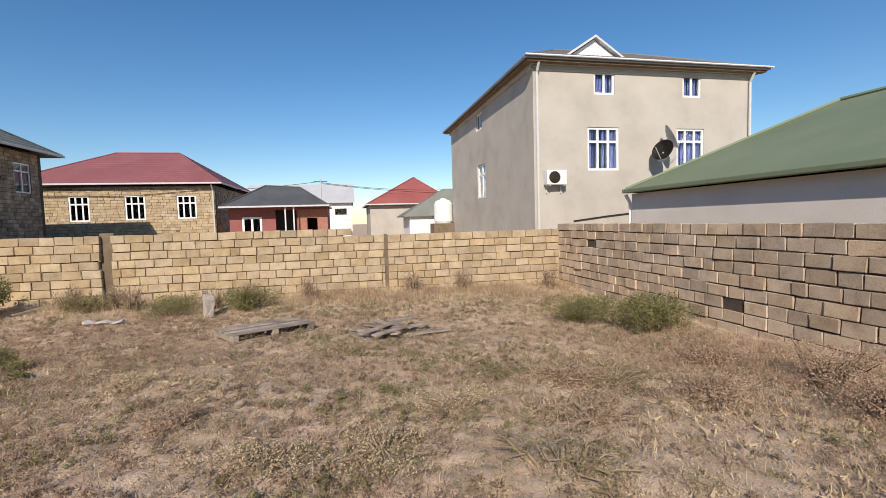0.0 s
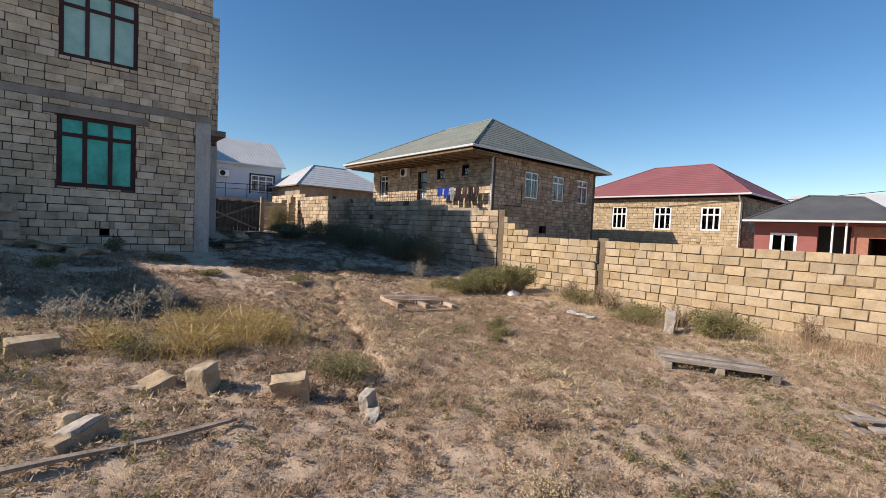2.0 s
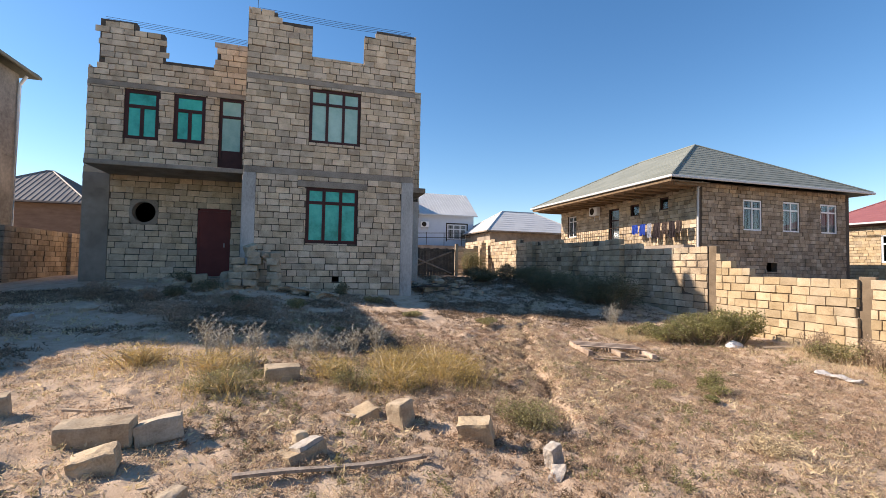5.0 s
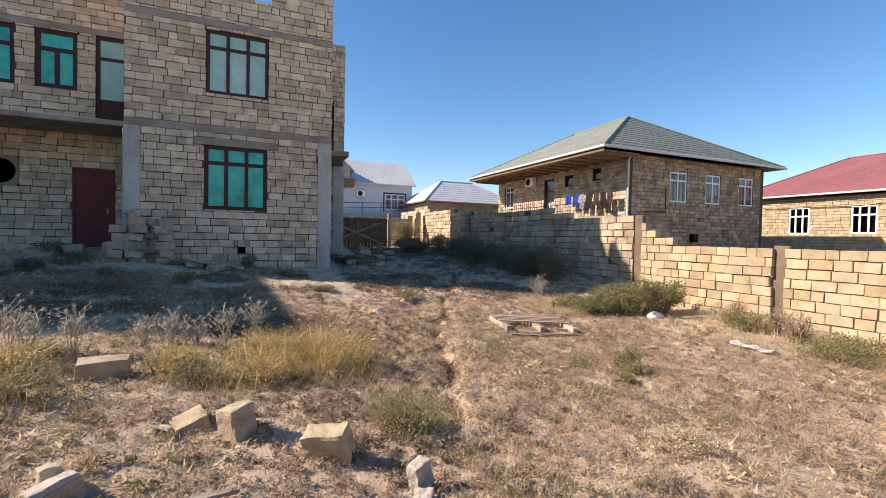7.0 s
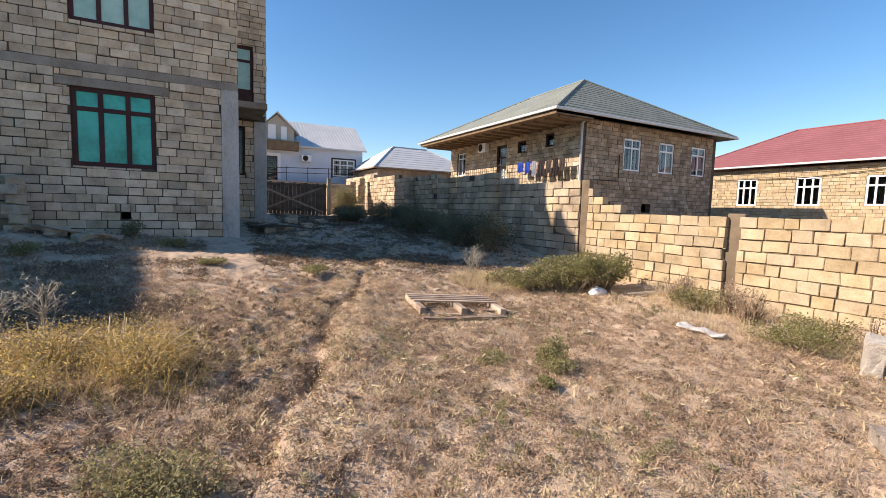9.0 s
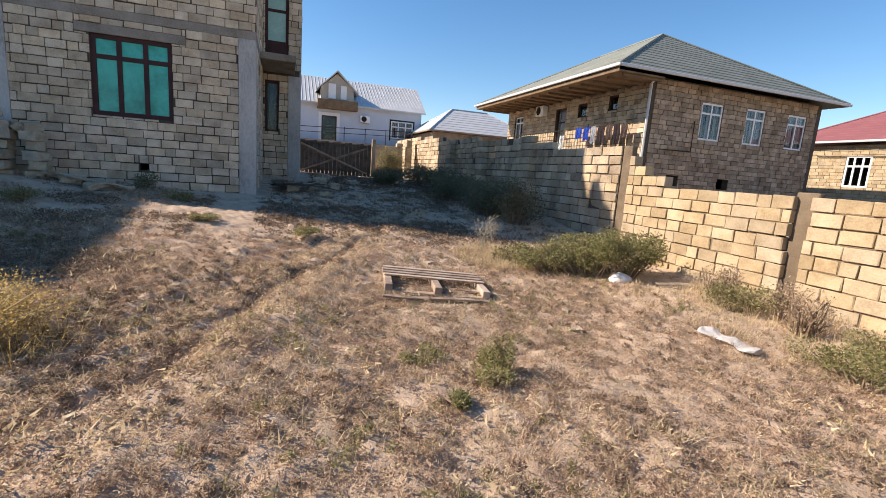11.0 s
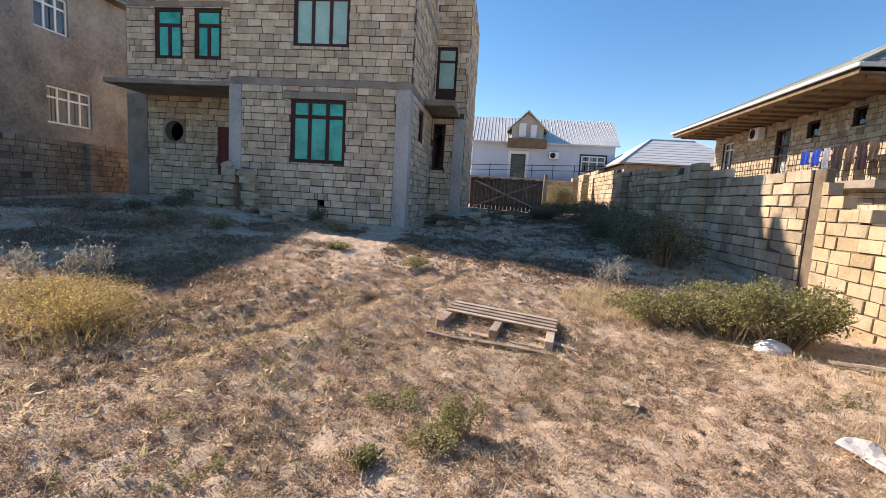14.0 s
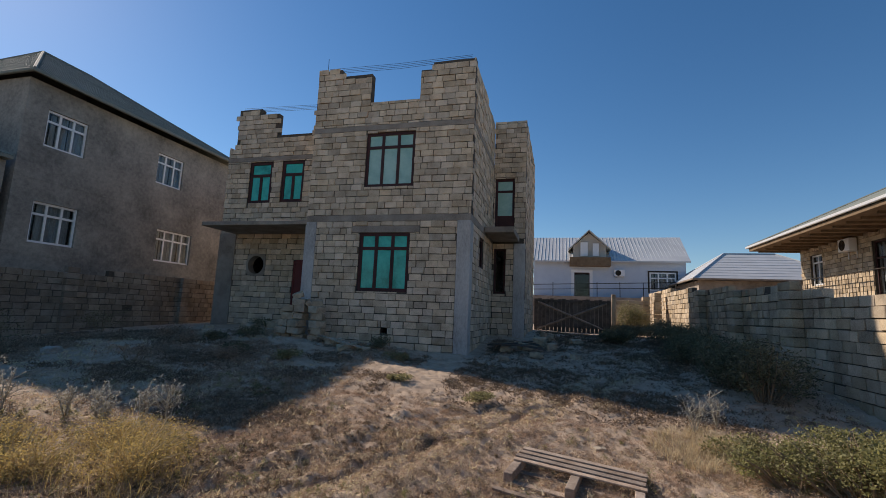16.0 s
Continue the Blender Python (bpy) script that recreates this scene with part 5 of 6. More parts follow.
for i in range(26):
    x, y = rng.uniform(-11, 2), rng.uniform(1, 10.5)
    if math.hypot(x + 0.5, y - 3) > 1.6:
        s = rng.uniform(0.03, 0.075)
        stone("pebble", x, y, s, s * 1.3, s * 0.6, rng.uniform(0, 180), 0, 0, 100 + i, s * 0.3, RUBBLE, "small pale stone on dry ground", "stone", "pebbles on the dry ground", dz=-0.005)


def board(name, a, b, w, th, seed, material=WOOD, label="", cat="board", lift=0.01, lift_b=None, group=""):
    """A weathered board from a to b on the ground."""
    rng = random.Random(seed)
    pa, pb = Vector((*a, soil_z(*a) + lift)), Vector((*b, soil_z(*b) + (lift if lift_b is None else lift_b)))
    ln = (pb - pa).length
    bm = bmesh.new()
    n = 8
    rows = []
    for i in range(n + 1):
        u = ln * i / n
        s = 0.012 * math.sin(i * 0.7 + seed)
        ww = w * (1 + rng.uniform(-0.05, 0.05)) * (0.8 if i in (0, n) and rng.random() < 0.5 else 1)
        rows.append([bm.verts.new((u, y, z + s)) for y, z in ((-ww / 2, 0), (ww / 2, 0), (ww / 2, th), (-ww / 2, th))])
    for p, q in zip(rows, rows[1:]):
        for k in range(4):
            bm.faces.new((p[k], q[k], q[(k + 1) % 4], p[(k + 1) % 4]))
    bm.faces.new(rows[0]), bm.faces.new(rows[-1][::-1])
    bmesh.ops.recalc_face_normals(bm, faces=bm.faces[:])
    ob = part(name, bm, material)
    d = (pb - pa).normalized()
    ob.matrix_basis = Matrix.Translation(pa) @ d.to_track_quat("X", "Z").to_matrix().to_4x4()
    return tagged(ob, label, cat, group)


board("plank", (-2.11, -0.62), (-2.45, -0.7), 0.07, 0.025, 5, WOOD_GREY, "short weathered board end on dry soil", lift=0.02)
board("plank", (-2.4, 0.6), (-2.61, 1.96), 0.05, 0.022, 1, WOOD_GREY, "long narrow weathered plank on dry grass", lift=0.03)
board("plank", (-3.69, -0.9), (-3.66, -0.38), 0.035, 0.02, 2, WOOD, "thin weathered batten on dry grass", lift=0.03)
board("plank", (-3.7, 1.35), (-3.55, 1.5), 0.04, 0.02, 3, WOOD, "short pale wood scrap", lift=0.03)
board("plank", (-6.75, 10.75), (-6.35, 11.2), 0.05, 0.03, 4, WOOD, "short stick leaning under a bush", lift=0.05)


def pallet(m, L, W, slats, under, label, seed, wood, blocks=(0.0, 0.5, 1.0), bearer=True):
    """Bearers with board slats: L along x, W along y; slats: offsets along y of the top boards that are left."""
    rng = random.Random(seed)
    p = thing("pallet", label, "pallet", m=m)
    for f in blocks:
        x = (L - 0.1) * f
        if bearer:
            part("bearer", boxes([((x, 0, 0.022), (x + 0.1, W, 0.115))], None, 0.006), wood, p, local=True)
    for y in slats:
        w = rng.uniform(0.08, 0.1)
        s = rng.uniform(-0.012, 0.012)
        part("slat", boxes([((-0.01 + s, y, 0.117), (L + 0.01 + s, y + w, 0.138))], None, 0.004), wood, p, local=True)
    for y in under:
        part("bottom_board", boxes([((0, y, 0), (L, y + 0.1, 0.02))], None, 0.004), wood, p, local=True)
    return p


def lie_pose(x, y, rz, dz=0.02):
    e = 0.5
    gx_ = (lie(x + e, y) - lie(x - e, y)) / (2 * e)
    gy_ = (lie(x, y + e) - lie(x, y - e)) / (2 * e)
    n = Vector((-gx_, -gy_, 1)).normalized()
    return Matrix.Translation((x, y, lie(x, y) + dz)) @ Vector((0, 0, 1)).rotation_difference(n).to_matrix().to_4x4() @ pose(0, 0, 0, 0, 0, rz)


pallet(lie_pose(-6.75, 6.27, 80), 1.42, 0.95, (0.4, 0.54, 0.69, 0.84), (0.0, 0.34, 0.75), "broken wooden pallet with front slats missing", 1, WOOD_RED)
board("pallet_board", (-6.5, 6.2), (-6.35, 7.55), 0.09, 0.022, 41, WOOD_RED, "loose broken board beside a pallet", lift=0.02)
board("pallet_board", (-6.95, 7.25), (-6.55, 7.95), 0.08, 0.022, 42, WOOD_RED, "loose broken board beside a pallet", lift=0.03)
pallet(lie_pose(-1.72, 7.15, 33, 0.03), 1.35, 0.8, (0.0, 0.1, 0.24, 0.35, 0.48, 0.6, 0.7), (0.0, 0.7), "grey weathered wooden pallet on dry grass", 2, WOOD_GREY)
heap = "boards of a broken pallet"
for i, (ax, ay, bx, by, z0, z1) in enumerate(((0.0, 7.7, 0.75, 6.9, 0.03, 0.1), (0.2, 7.95, 0.95, 7.2, 0.03, 0.12), (0.45, 8.05, 1.15, 7.4, 0.05, 0.03), (0.15, 7.0, 1.1, 7.75, 0.13, 0.15), (0.35, 6.8, 1.3, 7.5, 0.1, 0.12), (0.9, 7.0, 1.65, 7.15, 0.03, 0.05), (0.7, 8.1, 1.4, 8.3, 0.03, 0.03), (0.05, 7.3, 0.5, 6.75, 0.02, 0.02))):
    board("pallet_board", (ax, ay), (bx, by), 0.1, 0.025, 20 + i, WOOD_GREY, "weathered loose pallet board", "board", z0, z1, heap)

# sack
bm = bmesh.new()
sk = []
for i in range(15):
    u = i / 14
    w, h = 0.125 + 0.025 * math.sin(u * 5 + 2) + 0.02 * math.sin(u * 17), 0.022 + 0.01 * math.sin(u * 13 + 1)
    w *= 0.55 if i in (0, 14) else 1
    sk.append([bm.verts.new((0.66 * u, 0.015 * math.sin(u * 5) + w * math.cos(a) * (1 + 0.12 * noise.noise(Vector((u * 9, a, 0)))), max(0, h + h * math.sin(a) * (1 + 0.8 * noise.noise(Vector((u * 16, a * 3, 3))))))) for a in [2 * math.pi * k / 14 for k in range(14)]])
for p, q in zip(sk, sk[1:]):
    for k in range(14):
        bm.faces.new((p[k], p[(k + 1) % 14], q[(k + 1) % 14], q[k]))
bm.faces.new(sk[0][::-1]), bm.faces.new(sk[-1])
ob = part("sack", bm, SACK)
ob.matrix_basis = set_down(-4.93, 9.69, 0.05, 0, 2, 3)
tagged(ob, "crumpled dirty white plastic sack on dry grass", "sack")

# block stack, rubble and boards at the foot of the unfinished house
STACK = "block stack against the house"
rng = random.Random(9)
for k, (yc, hn, wd) in enumerate(((-0.98, 5, 0.36), (-0.56, 6, 0.4), (0.02, 5, 0.34))):
    for c in range(hn):
        st = stone("stone_block", -13.45 + rng.uniform(-0.13, 0.13), yc + rng.uniform(-0.06, 0.06), 0.4, wd * rng.uniform(0.85, 1.05), 0.2, rng.uniform(-16, 16), rng.uniform(-3, 3), rng.uniform(-4, 4), 40 + c * 4 + k, 0.024, RUBBLE, "rough limestone block in a dry stack", group=STACK)
        st.matrix_basis = Matrix.Translation((0, 0, 0.62 + 0.205 * c - st.matrix_basis.translation.z)) @ st.matrix_basis
for yc, z, ry in ((-0.62, 1.86, 24), (-0.28, 1.62, -38), (0.0, 1.66, 8)):
    st = stone("stone_block", -13.4, yc, 0.3, 0.3, 0.17, 30, ry, 6, 90 + int(z * 10), 0.03, RUBBLE, "tilted limestone block on a dry stack", group=STACK)
    st.matrix_basis = Matrix.Translation((0, 0, z - st.matrix_basis.translation.z)) @ st.matrix_basis
for i, (x, y, sx, sy, sz) in enumerate(((-13.1, 0.75, 0.3, 0.4, 0.2), (-12.75, 1.35, 0.3, 0.5, 0.16), (-12.9, 1.75, 0.25, 0.3, 0.14), (-13.4, -1.2, 0.3, 0.35, 0.25), (-13.5, -1.7, 0.3, 0.4, 0.2), (-14.6, -2.2, 0.4, 0.4, 0.25), (-15.2, -1.5, 0.35, 0.4, 0.3), (-14.4, -3.0, 0.3, 0.3, 0.2),
                                       (-14.9, -3.6, 0.25, 0.3, 0.15), (-14.2, -4.4, 0.25, 0.3, 0.15), (-13.9, -2.6, 0.2, 0.3, 0.15), (-12.6, -3.2, 0.25, 0.3, 0.15), (-15.4, 5.3, 0.3, 0.4, 0.2), (-15.9, 5.8, 0.35, 0.4, 0.2), (-14.9, 6.2, 0.25, 0.3, 0.18), (-16.4, 6.6, 0.3, 0.3, 0.2), (-15.2, 7.3, 0.2, 0.3, 0.14), (-17.2, 6.2, 0.4, 0.4, 0.3), (-18.3, 6.4, 0.4, 0.3, 0.25), (-14.1, 5.4, 0.22, 0.28, 0.14), (-17.9, 7.4, 0.3, 0.4, 0.2), (-10.2, -3.4, 0.3, 0.4, 0.12), (-11.2, 4.6, 0.1, 0.16, 0.06))):
    stone("rubble_stone", x, y, sx, sy, sz, i * 37 % 180, (i * 7) % 14, (i * 5) % 12, 200 + i, 0.05, RUBBLE, "rough limestone rubble on the ground", "stone", "rubble round the unfinished house")
for i in range(6):
    board("plank", (-13.5 + 0.1 * i, -0.05 + 0.08 * i), (-13.05 + 0.09 * i, 1.75 + 0.05 * (i % 3)), 0.1, 0.025, 60 + i, WOOD, "old board lying beside the house", "board", 0.05 + 0.03 * i, 0.03 + 0.02 * i, "boards beside the house")
for i in range(5):
    board("plank", (-15.6 + 0.15 * i, 4.7 + 0.1 * i), (-16.6 + 0.4 * i, 6.0 + 0.12 * i), 0.12, 0.03, 70 + i, WOOD_DARK, "old dark board in a heap", "board", 0.1 + 0.05 * i, 0.2, "boards beside the house")


# ---- plants ----
def leaves_mesh(name, pos, nrm_spread, size, seed, narrow=0.45, corners=4):
    """Many small pointed leaves: one diamond each, or with corners=3 one sharp blade each."""
    rng = np.random.default_rng(seed)
    n = len(pos)
    d = rng.normal(size=(n, 3))
    d[:, 2] = np.abs(d[:, 2]) * 0.7 + 0.1
    d /= np.linalg.norm(d, axis=1)[:, None]
    s = np.cross(d, rng.normal(size=(n, 3)))
    s /= np.linalg.norm(s, axis=1)[:, None]
    ln = (size * rng.uniform(0.6, 1.4, n))[:, None]
    if corners == 3:
        v = np.stack([pos - s * ln * narrow * 0.4, pos + s * ln * narrow * 0.4, pos + d * ln * 1.15], 1).reshape(-1, 3)
    else:
        v = np.stack([pos, pos + d * ln * 0.5 + s * ln * narrow * 0.5, pos + d * ln, pos + d * ln * 0.5 - s * ln * narrow * 0.5], 1).reshape(-1, 3)
    f = np.arange(n * corners).reshape(-1, corners)
    me = bpy.data.meshes.new(name)
    me.from_pydata(v.tolist(), [], f.tolist())
    return me


def bush(x, y, rx, ry, h, material, n, seed, label, name="bush", size=0.05, rz=0, stems=14, stem_mat=STEM, lobes=7, tight=1.0):
    """Stems from the foot and leaves round several lobes; gaps stay open between them."""
    rng = np.random.default_rng(seed)
    z0 = soil_z(x, y)
    b = thing(name, label, "bush" if name == "bush" else "weed", (x, y, z0))
    ca, sa = math.cos(radians(rz)), math.sin(radians(rz))
    cen = []
    for k in range(lobes):
        a, r = rng.uniform(0, 2 * math.pi), math.sqrt(rng.uniform(0, 1)) * 0.72
        cen.append((rx * r * math.cos(a), ry * r * math.sin(a), h * rng.uniform(0.3, 0.72), rng.uniform(0.25, 0.42)))
    pts = []
    for cx, cy, cz, cr in cen:
        m_ = n // lobes
        d = rng.normal(size=(m_, 3))
        d /= np.linalg.norm(d, axis=1)[:, None]
        r = rng.uniform(0.35, 1.0, m_) ** 0.6
        clump = 1 + 0.25 * np.sin(d[:, 0] * 7 + cx * 9) * np.sin(d[:, 1] * 8 + cy * 5)
        q = d * (r * clump)[:, None] * np.array([rx * cr * 1.5 * tight, ry * cr * 1.5 * tight, h * 0.4 * (0.5 + 0.5 * tight)])
        pts.append(q + np.array([cx, cy, cz]))
    p = np.concatenate(pts)
    p = np.stack([p[:, 0] * ca - p[:, 1] * sa + x, p[:, 0] * sa + p[:, 1] * ca + y, np.maximum(p[:, 2], 0.02) + z0], 1)
    me = leaves_mesh("foliage", p, 1, size, seed)
    me.materials.append(material)
    fo = tagged(new("foliage", me), kind="stuff")
    fo.parent, fo.matrix_parent_inverse = b, b.matrix_basis.inverted()
    bm = bmesh.new()
    for k in range(stems):
        cx, cy, cz, cr = cen[k % lobes]
        ex, ey = cx + rng.normal() * rx * 0.15, cy + rng.normal() * ry * 0.15
        e = Vector((ex * ca - ey * sa + x, ex * sa + ey * ca + y, z0 + min(h, cz * rng.uniform(0.9, 1.5))))
        f = Vector((x + (e.x - x) * 0.35, y + (e.y - y) * 0.35, z0 - 0.02))
        mid = f.lerp(e, 0.5) + Vector((rng.normal() * 0.04, rng.normal() * 0.04, 0.05))
        tube(bm, [f, mid, e], 0.012, 4, 0.004)
    tagged(part("branching", bm, stem_mat, b), kind="stuff")
    return b


bush(-7.35, 10.55, 0.85, 0.62, 0.86, LEAF, 7500, 1, "dusty green spreading bush beside the stone wall", rz=70, lobes=15, size=0.048, tight=0.55, stems=70)
bush(-8.1, 10.25, 0.75, 0.6, 0.66, LEAF, 5000, 102, "dusty green bush with bare twigs beside the wall", rz=40, lobes=12, size=0.044, tight=0.6, stems=60)
bush(-7.95, 9.55, 0.75, 0.55, 0.52, LEAF, 4200, 103, "low dusty green bush with dry tops", rz=100, lobes=13, size=0.04, tight=0.55, stems=60)
bush(-7.6, 10.1, 1.15, 0.8, 0.72, OLIVE, 4200, 101, "dry olive shoots in a spreading bush", rz=70, lobes=16, size=0.036, stems=50, tight=0.55)
bush(-8.5, 9.1, 0.45, 0.45, 0.36, OLIVE, 2000, 2, "small dusty green bush beside a wall")
for i, (x, y, rx, h) in enumerate(((-11.3, 10.5, 0.9, 1.1), (-12.4, 10.3, 1.0, 0.95), (-13.9, 10.7, 1.1, 1.0), (-15.6, 10.4, 1.1, 0.85), (-17.3, 10.7, 1.2, 0.9), (-19.3, 10.5, 1.2, 0.8), (-21.6, 9.6, 0.9, 0.5), (-18.6, 8.8, 0.8, 0.5))):
    bush(x, y, rx, 0.8, h, LEAF_DARK, 5600, 10 + i, "dark green bush in the shade of a house", lobes=17, size=0.055, tight=0.75, stems=36)
bush(-23.5, 10.15, 0.6, 0.85, 1.6, OLIVE, 9000, 20, "tall yellowing bush beside a gate post", size=0.05)
bush(4.7, 6.2, 0.85, 0.6, 0.62, LEAF, 9000, 21, "dusty green bush beside the brown wall", size=0.036, lobes=16, tight=0.7)
bush(4.1, 7.2, 0.75, 0.6, 0.5, LEAF, 6500, 22, "olive green low bush on grass", size=0.032, lobes=14, tight=0.7)
bush(-2.0, 10.3, 0.6, 0.45, 0.5, LEAF, 5000, 23, "dusty green bush at the foot of the wall", size=0.035, lobes=9)
bush(-3.6, 10.6, 0.5, 0.4, 0.35, OLIVE, 1800, 24, "low olive green weed patch", "weed", size=0.035)
bush(-5.4, 10.95, 0.55, 0.4, 0.4, OLIVE, 2200, 25, "low olive weed beside the wall", "weed", size=0.04)
bush(-3.5, 9.95, 0.6, 0.4, 0.36, LEAF, 3000, 26, "low green weed beside the wall", "weed", size=0.03, lobes=14, tight=0.7)
bush(-4.4, 6.75, 0.22, 0.2, 0.34, LEAF, 2000, 27, "small green weed with dry tops", "weed", size=0.022, lobes=14, tight=0.5)
bush(-4.2, 6.6, 0.24, 0.2, 0.14, LEAF, 900, 28, "small leafy weed on soil", "weed", size=0.024, lobes=5)
bush(-3.97, 6.2, 0.2, 0.18, 0.12, LEAF, 900, 29, "small green weed on dry soil", "weed", size=0.025, lobes=4, tight=0.7)
bush(-4.75, 6.2, 0.3, 0.25, 0.14, LEAF, 900, 30, "small green weed on dry soil", "weed", size=0.025, lobes=4, tight=0.7)
bush(-3.3, 3.25, 0.45, 0.35, 0.3, OLIVE, 4500, 31, "thin olive green weed clump", "weed", size=0.02, lobes=12, stems=24)
bush(-4.7, 1.6, 0.35, 0.3, 0.3, OLIVE, 2600, 32, "olive weed beside loose blocks", "weed", size=0.02, lobes=9)
for i, (x, y, r) in enumerate(((0.2, 3.1, 0.35), (1.3, 2.6, 0.4), (2.0, 3.4, 0.4), (-0.6, 3.2, 0.3), (2.6, 4.2, 0.45), (-1.4, 3.9, 0.25), (0.9, 3.9, 0.35), (1.7, 4.9, 0.35), (0.5, 2.2, 0.35), (-2.2, 5.0, 0.2))):
    bush(x, y, r * 1.6, r * 1.3, 0.15, (STRAW, OLIVE, RUSSET)[i % 3], 1900, 40 + i, "low dusty weed spreading on dry ground", "weed", size=0.018, stems=20, lobes=22, tight=0.55)
for i, (x, y, r, h) in enumerate(((-9.0, -1.5, 0.7, 0.35), (-8.0, -4.8, 0.9, 0.7), (-9.5, -6.8, 1.0, 0.9), (-6.4, -6.5, 1.0, 0.8), (-11.5, -2.6, 0.5, 0.3), (-12.4, -4.0, 0.6, 0.35), (-10.2, -0.4, 0.5, 0.25), (-12.6, 2.9, 0.4, 0.2), (-13.4, 2.0, 0.4, 0.45), (-11.0, 0.8, 0.4, 0.2), (-10.6, 3.6, 0.35, 0.15), (-9.9, 5.4, 0.4, 0.14), (-13.0, -7.4, 1.0, 0.8), (-12.0, -2.2, 0.4, 0.25), (-10.8, -0.5, 0.4, 0.22), (-12.8, -1.6, 0.5, 0.3), (-14.6, -2.6, 0.5, 0.35))):
    bush(x, y, r, r * 0.8, h, LEAF_DARK if i in (1, 2, 3, 8) or i > 11 else BROWN_WEED if i in (0, 4, 5, 6) else OLIVE, 1500, 60 + i, "low dull green weed in the shade", "weed", size=0.04, stems=8)


def tufts(name, label, material, spots, per, h, w, lean, seed, spread=0.09, category="grass"):
    """Tufts of thin blades; spots: (x, y, size) of each tuft. One object of stuff."""
    rng = np.random.default_rng(seed)
    n = len(spots)
    sp = np.array([(x, y, soil_z(x, y), s) for x, y, s in spots])
    i = np.repeat(np.arange(n), per)
    N = len(i)
    s = sp[i, 3]
    a, r = rng.uniform(0, 2 * np.pi, N), np.sqrt(rng.uniform(0, 1, N)) * spread * s
    base = np.stack([sp[i, 0] + r * np.cos(a), sp[i, 1] + r * np.sin(a), sp[i, 2] - 0.008], 1)
    b = a + rng.normal(0, 0.9, N)
    hh = h * s * rng.uniform(0.4, 1.25, N)
    ln = lean * rng.uniform(0.3, 1.5, N)
    out = np.stack([np.cos(b), np.sin(b), np.zeros(N)], 1)
    up = np.array([0, 0, 1.0])
    wv = np.stack([-np.sin(b), np.cos(b), np.zeros(N)], 1) * (w * rng.uniform(0.6, 1.5, N))[:, None]
    mid = base + out * (hh * ln * 0.35)[:, None] + up * (hh * 0.6)[:, None]
    tip = base + out * (hh * ln)[:, None] + up * (hh * (1 - 0.25 * np.minimum(ln, 1.5)))[:, None]
    v = np.stack([base - wv, base + wv, mid + wv * 0.8, mid - wv * 0.8, tip], 1).reshape(-1, 3)
    k = np.arange(N) * 5
    quads = np.stack([k, k + 1, k + 2, k + 3], 1).tolist()
    tris = np.stack([k + 3, k + 2, k + 4], 1).tolist()
    me = bpy.data.meshes.new(name)
    me.from_pydata(v.tolist(), [], quads + tris)
    me.materials.append(material)
    return tagged(new(name, me), label, category, kind="stuff")


def yard_free(x, y):
    if x < -13.7 and y < 4.7 or x < -17.3 and y < 6.0:
        return False
    return -21 < x < 5.8 and -8.3 < y < 11.75


def spots_by(seed, n, lo, hi, dens, size=(0.6, 1.3)):
    rng = random.Random(seed)
    out = []
    tries = 0
    while len(out) < n and tries < n * 30:
        tries += 1
        x, y = rng.uniform(lo[0], hi[0]), rng.uniform(lo[1], hi[1])
        if yard_free(x, y) and rng.random() < dens(x, y):
            out.append((x, y, rng.uniform(*size)))
    return out


def nz(x, y, f, o):
    return 0.5 + 0.5 * noise.noise(Vector((x * f + o, y * f - o, o * 0.3)))


def smooth(a, b, v):
    t = min(max((v - a) / (b - a), 0), 1)
    return t * t * (3 - 2 * t)


def trodden(x, y):
    """Bare track towards the house and the hard ground before it."""
    d = rut_dist(x, y)
    return 0.1 if d < 0.13 else 0.25 if -14 < x < -8 and d < 3.2 else 1.0


NEAR = ((-9, -2), (5.8, 11.7))
ALL = ((-20, -8), (5.8, 11.7))


def matted(name, label, material, spots, per, size, seed, spread=0.1, height=0.05):
    """Low matted weeds: small curled leaves heaped over each spot. One object of stuff."""
    rng = np.random.default_rng(seed)
    sp = np.array([(x, y, soil_z(x, y), s) for x, y, s in spots])
    i = np.repeat(np.arange(len(sp)), per)
    N = len(i)
    a, r = rng.uniform(0, 2 * np.pi, N), np.abs(rng.normal(0, 0.6, N))
    s = sp[i, 3]
    p = np.stack([sp[i, 0] + r * spread * s * np.cos(a), sp[i, 1] + r * spread * s * np.sin(a), sp[i, 2] - 0.004 + height * s * np.exp(-r * r * 1.5) * rng.uniform(0, 1, N)], 1)
    me = leaves_mesh(name, p, 1, size, seed, 0.5, 3)
    me.materials.append(material)
    return tagged(new(name, me), label, "weeds", kind="stuff")


def lush(x, y):
    return trodden(x, y)


def bank(x, y):
    """How far a place lies on the pale bank (1) or on the broken soil (-1) beside the rut."""
    d, sgn = rut_off(x, y)
    return sgn * math.exp(-((d - 0.9) / 0.8) ** 2)


matted("straw_mat", "pale matted straw weeds over the yard", STRAW, spots_by(1, 8000, *NEAR, lambda x, y: lush(x, y) * (0.35 + 0.3 * smooth(0.42, 0.62, nz(x, y, 0.9, 3)) + 0.35 * bank(x, y))), 24, 0.018, 1, 0.13, 0.04)
matted("russet_mat", "russet matted dry weeds in patches", RUSSET, spots_by(2, 6500, *NEAR, lambda x, y: lush(x, y) * (0.25 + 0.75 * smooth(0.48, 0.66, nz(x, y, 1.5, 11)))), 26, 0.018, 2, 0.12, 0.05)
